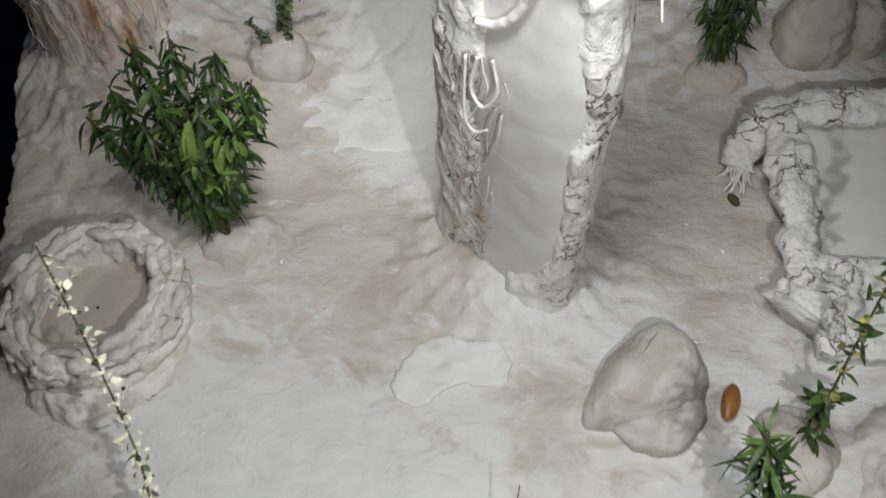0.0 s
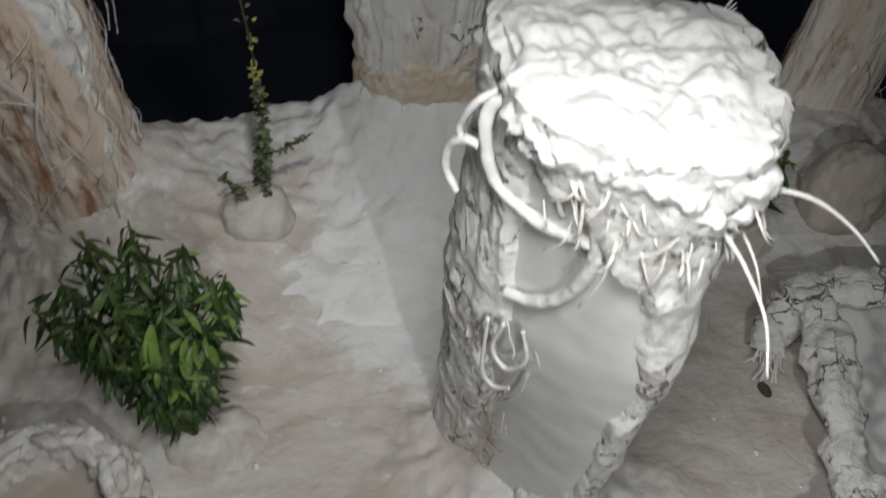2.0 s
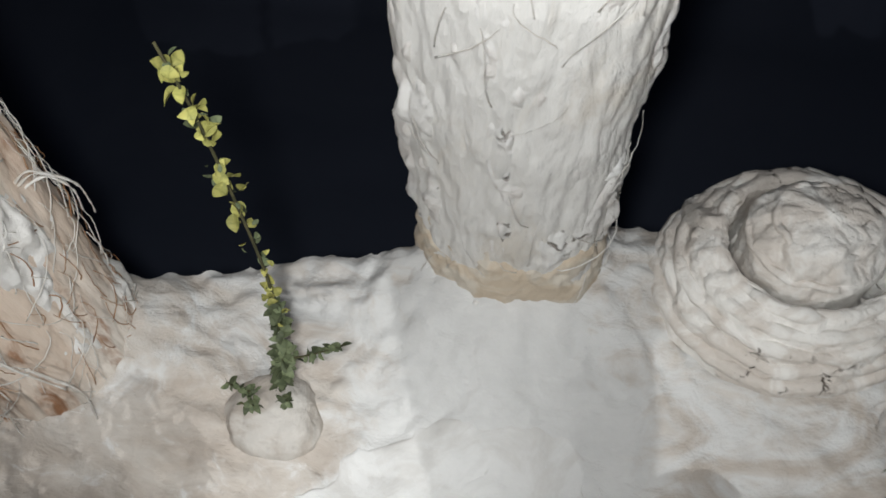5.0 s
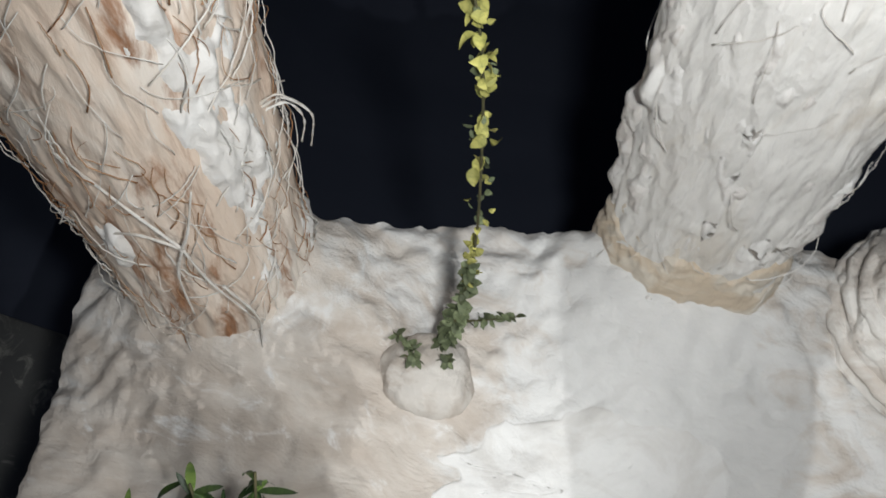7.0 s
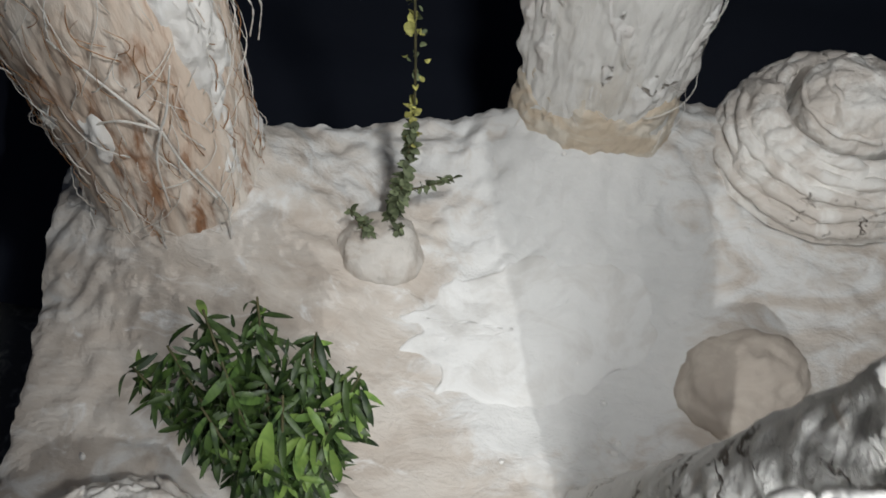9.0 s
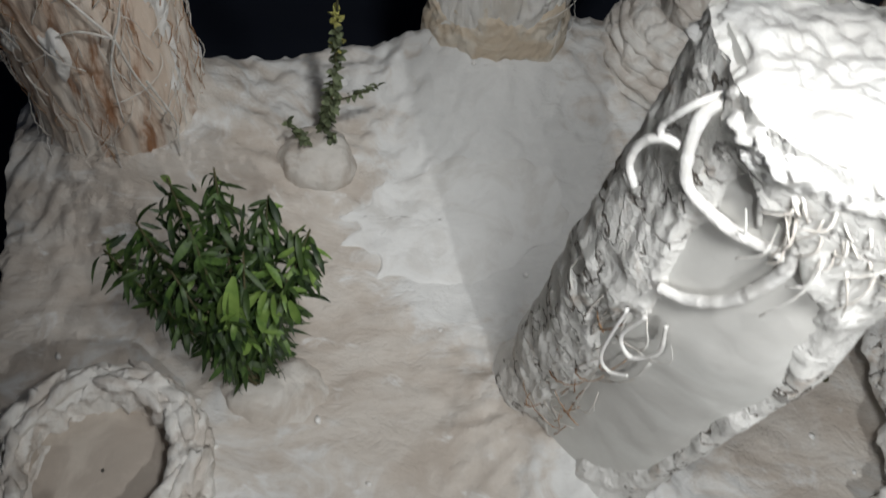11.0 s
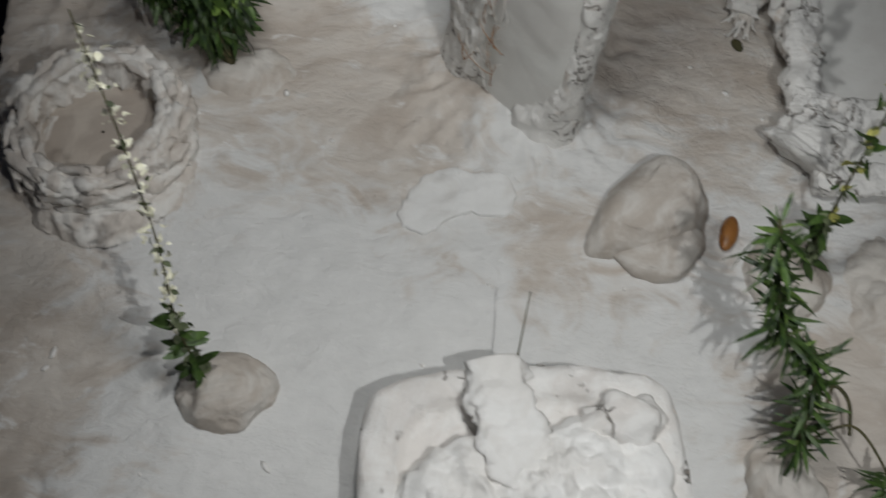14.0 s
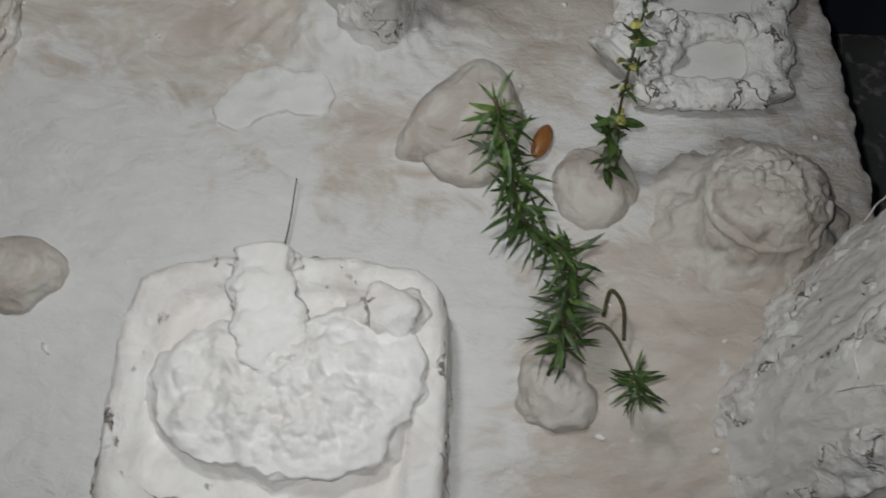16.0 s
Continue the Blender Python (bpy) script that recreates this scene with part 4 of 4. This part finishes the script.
def foliage(plant, base, tops, seed, count, length, width, mat):
    """The tangle of leaves between the stems, too dense to tell apart singly."""
    rnd = random.Random(seed)
    verts, faces = [], []
    for _ in range(count):
        a, b = Vector(rnd.choice(tops)), Vector(rnd.choice(tops))
        tip = a.lerp(b, rnd.random())
        p = Vector(base).lerp(tip, rnd.uniform(0.38, 0.97) ** 0.7) + Vector((rnd.gauss(0, 0.003), rnd.gauss(0, 0.003), rnd.gauss(0, 0.003)))
        yaw, size, droop = rnd.gauss(-1.57, 1.1), rnd.uniform(0.5, 1.1), rnd.uniform(-1.2, 0.2)
        along_, side = Vector((math.cos(yaw), math.sin(yaw), 0)), Vector((-math.sin(yaw), math.cos(yaw), rnd.gauss(0, 0.4)))
        k = len(verts)
        for i in range(6):
            t = i / 5
            w = width * size * (math.sin(math.pi * (0.08 + 0.9 * t)) ** 0.8)
            c = p + along_ * (length * size * t * (1 - 0.3 * t)) + Vector((0, 0, length * size * droop * t * t * 0.7 + 0.1 * length * t))
            verts += [c - side * w + Vector((0, 0, 0.3 * w)), c, c + side * w + Vector((0, 0, 0.3 * w))]
        for i in range(5):
            q = k + 3 * i
            faces += [(q, q + 1, q + 4, q + 3), (q + 1, q + 2, q + 5, q + 4)]
    mesh("foliage", verts, faces, mat, plant)["kind"] = "stuff"


LANCE = [leaf_mesh("lance_leaf", 0.021, 0.0021, b, LEAF) for b in (0.2, 0.9, 1.6)] + [leaf_mesh("lance_leaf", 0.016, 0.0024, b, LEAF) for b in (0.4, 1.2)]
PALE_LANCE = [leaf_mesh("pale_leaf", 0.022, 0.0030, b, PALE_LEAF) for b in (0.3, 0.8)]
SPIKE = [leaf_mesh("spiky_leaf", 0.020, 0.0016, b, LEAF) for b in (-0.2, 0.7, 1.8)]
OVAL = [leaf_mesh("oval_leaf", 0.0062, 0.0022, b, DULL_LEAF) for b in (0.3, 0.9)]
BRACT = [leaf_mesh("bract", 0.0074, 0.0032, b, PETAL, 0.6) for b in (0.2, 0.7)]
WBRACT = [leaf_mesh("petal", 0.0056, 0.0022, b, WHITE_PETAL, 0.5) for b in (0.2, 0.7)]
SMALL_GREEN = [leaf_mesh("small_leaf", 0.012, 0.0024, b, LEAF) for b in (0.1, 0.6)]

green = bush("leafy_bush", "dense dark-green bush of narrow pointed leaves", (-0.160, 0.314), [(-0.194, 0.362, 0.136), (-0.214, 0.356, 0.106), (-0.176, 0.374, 0.130), (-0.150, 0.366, 0.122), (-0.234, 0.352, 0.084), (-0.140, 0.338, 0.092), (-0.184, 0.346, 0.124), (-0.130, 0.356, 0.110), (-0.166, 0.322, 0.088), (-0.194, 0.334, 0.100), (-0.160, 0.342, 0.108), (-0.178, 0.324, 0.080)], LANCE, PALE_LANCE, 3, 84)
GREEN_TOPS = [(-0.194, 0.362, 0.136), (-0.214, 0.356, 0.106), (-0.176, 0.374, 0.130), (-0.150, 0.366, 0.122), (-0.234, 0.352, 0.084), (-0.140, 0.338, 0.092), (-0.130, 0.356, 0.110), (-0.166, 0.322, 0.088), (-0.178, 0.324, 0.080)]
foliage(green, (-0.160, 0.314, 0.012), GREEN_TOPS, 5, 430, 0.021, 0.0016, LEAF)
foliage(green, (-0.160, 0.314, 0.030), GREEN_TOPS[5:8], 6, 50, 0.020, 0.0021, PALE_LEAF)
for k, (p, yaw, pitch) in enumerate([((-0.163, 0.331, 0.104), -1.7, -0.7), ((-0.166, 0.326, 0.098), -2.0, -0.9), ((-0.160, 0.322, 0.090), -1.5, -1.0)]):
    leaf(PALE_LANCE[1], green, p, yaw, pitch, 0.2 * k, 1.7)
bush("leafy_bush", "small dark-green leafy bush behind the posts", (0.165, 0.460), [(0.172, 0.485, 0.075), (0.158, 0.490, 0.070), (0.185, 0.480, 0.060), (0.165, 0.475, 0.085), (0.150, 0.478, 0.055)], LANCE, PALE_LANCE, 40, 44)


def flower_spike(label, line, meshes, small, seed, count, lower, r=0.0008, bushy=4.0):
    plant = thing("flower_spike", label, "plant")
    mesh("stem", *tube(line, r, r * 0.6, 6), STEM, plant)
    rnd = random.Random(seed)
    n = len(line)
    for k in range(count):
        t = lower + (1 - lower) * (k + rnd.uniform(-0.45, 0.45)) / count
        p = line[max(0, min(n - 1, int(t * (n - 1))))]
        a = rnd.uniform(0, 6.28)
        for w in range(rnd.randint(4, 10)):
            leaf(rnd.choice(meshes), plant, p + Vector((rnd.gauss(0, 0.0022), rnd.gauss(0, 0.0022), rnd.gauss(0, 0.0022))), a + w * 1.3 + rnd.gauss(0, 0.6), rnd.uniform(-0.9, 1.0), rnd.gauss(0, 1.2), rnd.uniform(0.35, 1.0), "bract")
    leaves_along(plant, line[: int(n * lower) + 3], small, int(count * bushy), seed + 1, (0.6, 1.3), (-0.5, 0.8), 0.05, 2)
    return plant


moss_line = curve([(-0.144, 0.480, 0.022), (-0.136, 0.486, 0.060), (-0.131, 0.490, 0.120), (-0.131, 0.491, 0.183), (-0.133, 0.492, 0.232), (-0.138, 0.495, 0.260)], 14)
moss = flower_spike("upright stem of yellow-green bracts with grey-green leaves at its foot", moss_line, BRACT + OVAL[:1], OVAL, 7, 16, 0.34)
side = curve([(-0.140, 0.486, 0.050), (-0.125, 0.490, 0.052), (-0.108, 0.494, 0.060)], 8)
mesh("twig", *tube(side, 0.0007, 0.0004, 5), STEM, moss)
leaves_along(moss, side, OVAL, 14, 71, (0.6, 1.0), (-0.4, 0.8), 0.1, 2)
for k, (a, b) in enumerate([((-0.158, 0.476, 0.030), (-0.164, 0.474, 0.044)), ((-0.150, 0.470, 0.028), (-0.156, 0.466, 0.040)), ((-0.138, 0.474, 0.028), (-0.134, 0.470, 0.040))]):
    low = curve([(-0.146, 0.478, 0.022), a, b], 6)
    mesh("twig", *tube(low, 0.0006, 0.0004, 5), STEM, moss)
    leaves_along(moss, low, OVAL, 12, 80 + k, (0.6, 1.0), (-0.4, 0.8), 0.2, 2)

tall = curve([(-0.147, 0.108, 0.022), (-0.152, 0.120, 0.060), (-0.151, 0.138, 0.110), (-0.153, 0.155, 0.165), (-0.156, 0.170, 0.224)], 16)
flower_spike("leaning stem with cream-yellow blossoms up its length", tall, WBRACT + WBRACT + OVAL[:1], SMALL_GREEN + OVAL, 17, 24, 0.28, 0.0006, 1.2)
sprig_line = curve([(0.150, 0.070, 0.020), (0.146, 0.082, 0.050), (0.145, 0.102, 0.078), (0.123, 0.108, 0.100), (0.114, 0.120, 0.128), (0.106, 0.130, 0.158)], 13)
sprig = thing("green_sprig", "bent green sprig with whorls of narrow spiky leaves", "plant")
mesh("stem", *tube(sprig_line, 0.0014, 0.0009, 7), STEM, sprig)
leaves_along(sprig, sprig_line, SPIKE, 74, 91, (0.45, 1.0), (-0.9, 1.0), 0.08, 4)
leaves_along(sprig, sprig_line, PALE_LANCE, 10, 92, (0.3, 0.6), (0.3, 1.1), 0.1, 2)
branch = curve([(0.148, 0.076, 0.036), (0.162, 0.078, 0.062), (0.174, 0.062, 0.060), (0.183, 0.049, 0.044)], 10)
mesh("branch", *tube(branch, 0.0008, 0.0005, 6), STEM, sprig)
leaves_along(sprig, branch[-8:], SPIKE, 14, 95, (0.45, 0.85), (-1.0, 0.3), 0.0, 3)
loop = curve([(0.170, 0.098, 0.020), (0.172, 0.108, 0.030), (0.178, 0.100, 0.030), (0.180, 0.086, 0.020)], 10)
mesh("bare_loop", *tube(loop, 0.0011, 0.0009, 6), STEM, sprig)
vine_line = curve([(0.172, 0.182, 0.022), (0.170, 0.187, 0.070), (0.169, 0.193, 0.118), (0.170, 0.200, 0.160), (0.172, 0.206, 0.200)], 14)
flower_spike("thin stem with dull green and yellowish leaf clusters", vine_line, OVAL + SMALL_GREEN + BRACT[:1], SMALL_GREEN + OVAL, 27, 16, 0.20, 0.0008, 2.5)

# ---- specks of dried plaster and crumbs on the base ----
rnd = random.Random(77)
crumbs = []
for k in range(70):
    x, y = rnd.uniform(-0.29, 0.30), rnd.uniform(0.02, 0.54)
    size = rnd.uniform(0.0007, 0.0022)
    crumbs.append(lump((x, y, height(x, y) + size * 0.2), (size * rnd.uniform(0.8, 2.2), size, size * 0.5), rnd.uniform(0, 90), 0.4, 300, 1, -1, rnd.uniform(0, 3)))
tagged(mesh("plaster_crumbs", *joined(crumbs), PLASTER), "scattered crumbs of dried white plaster", "crumbs", kind="stuff")
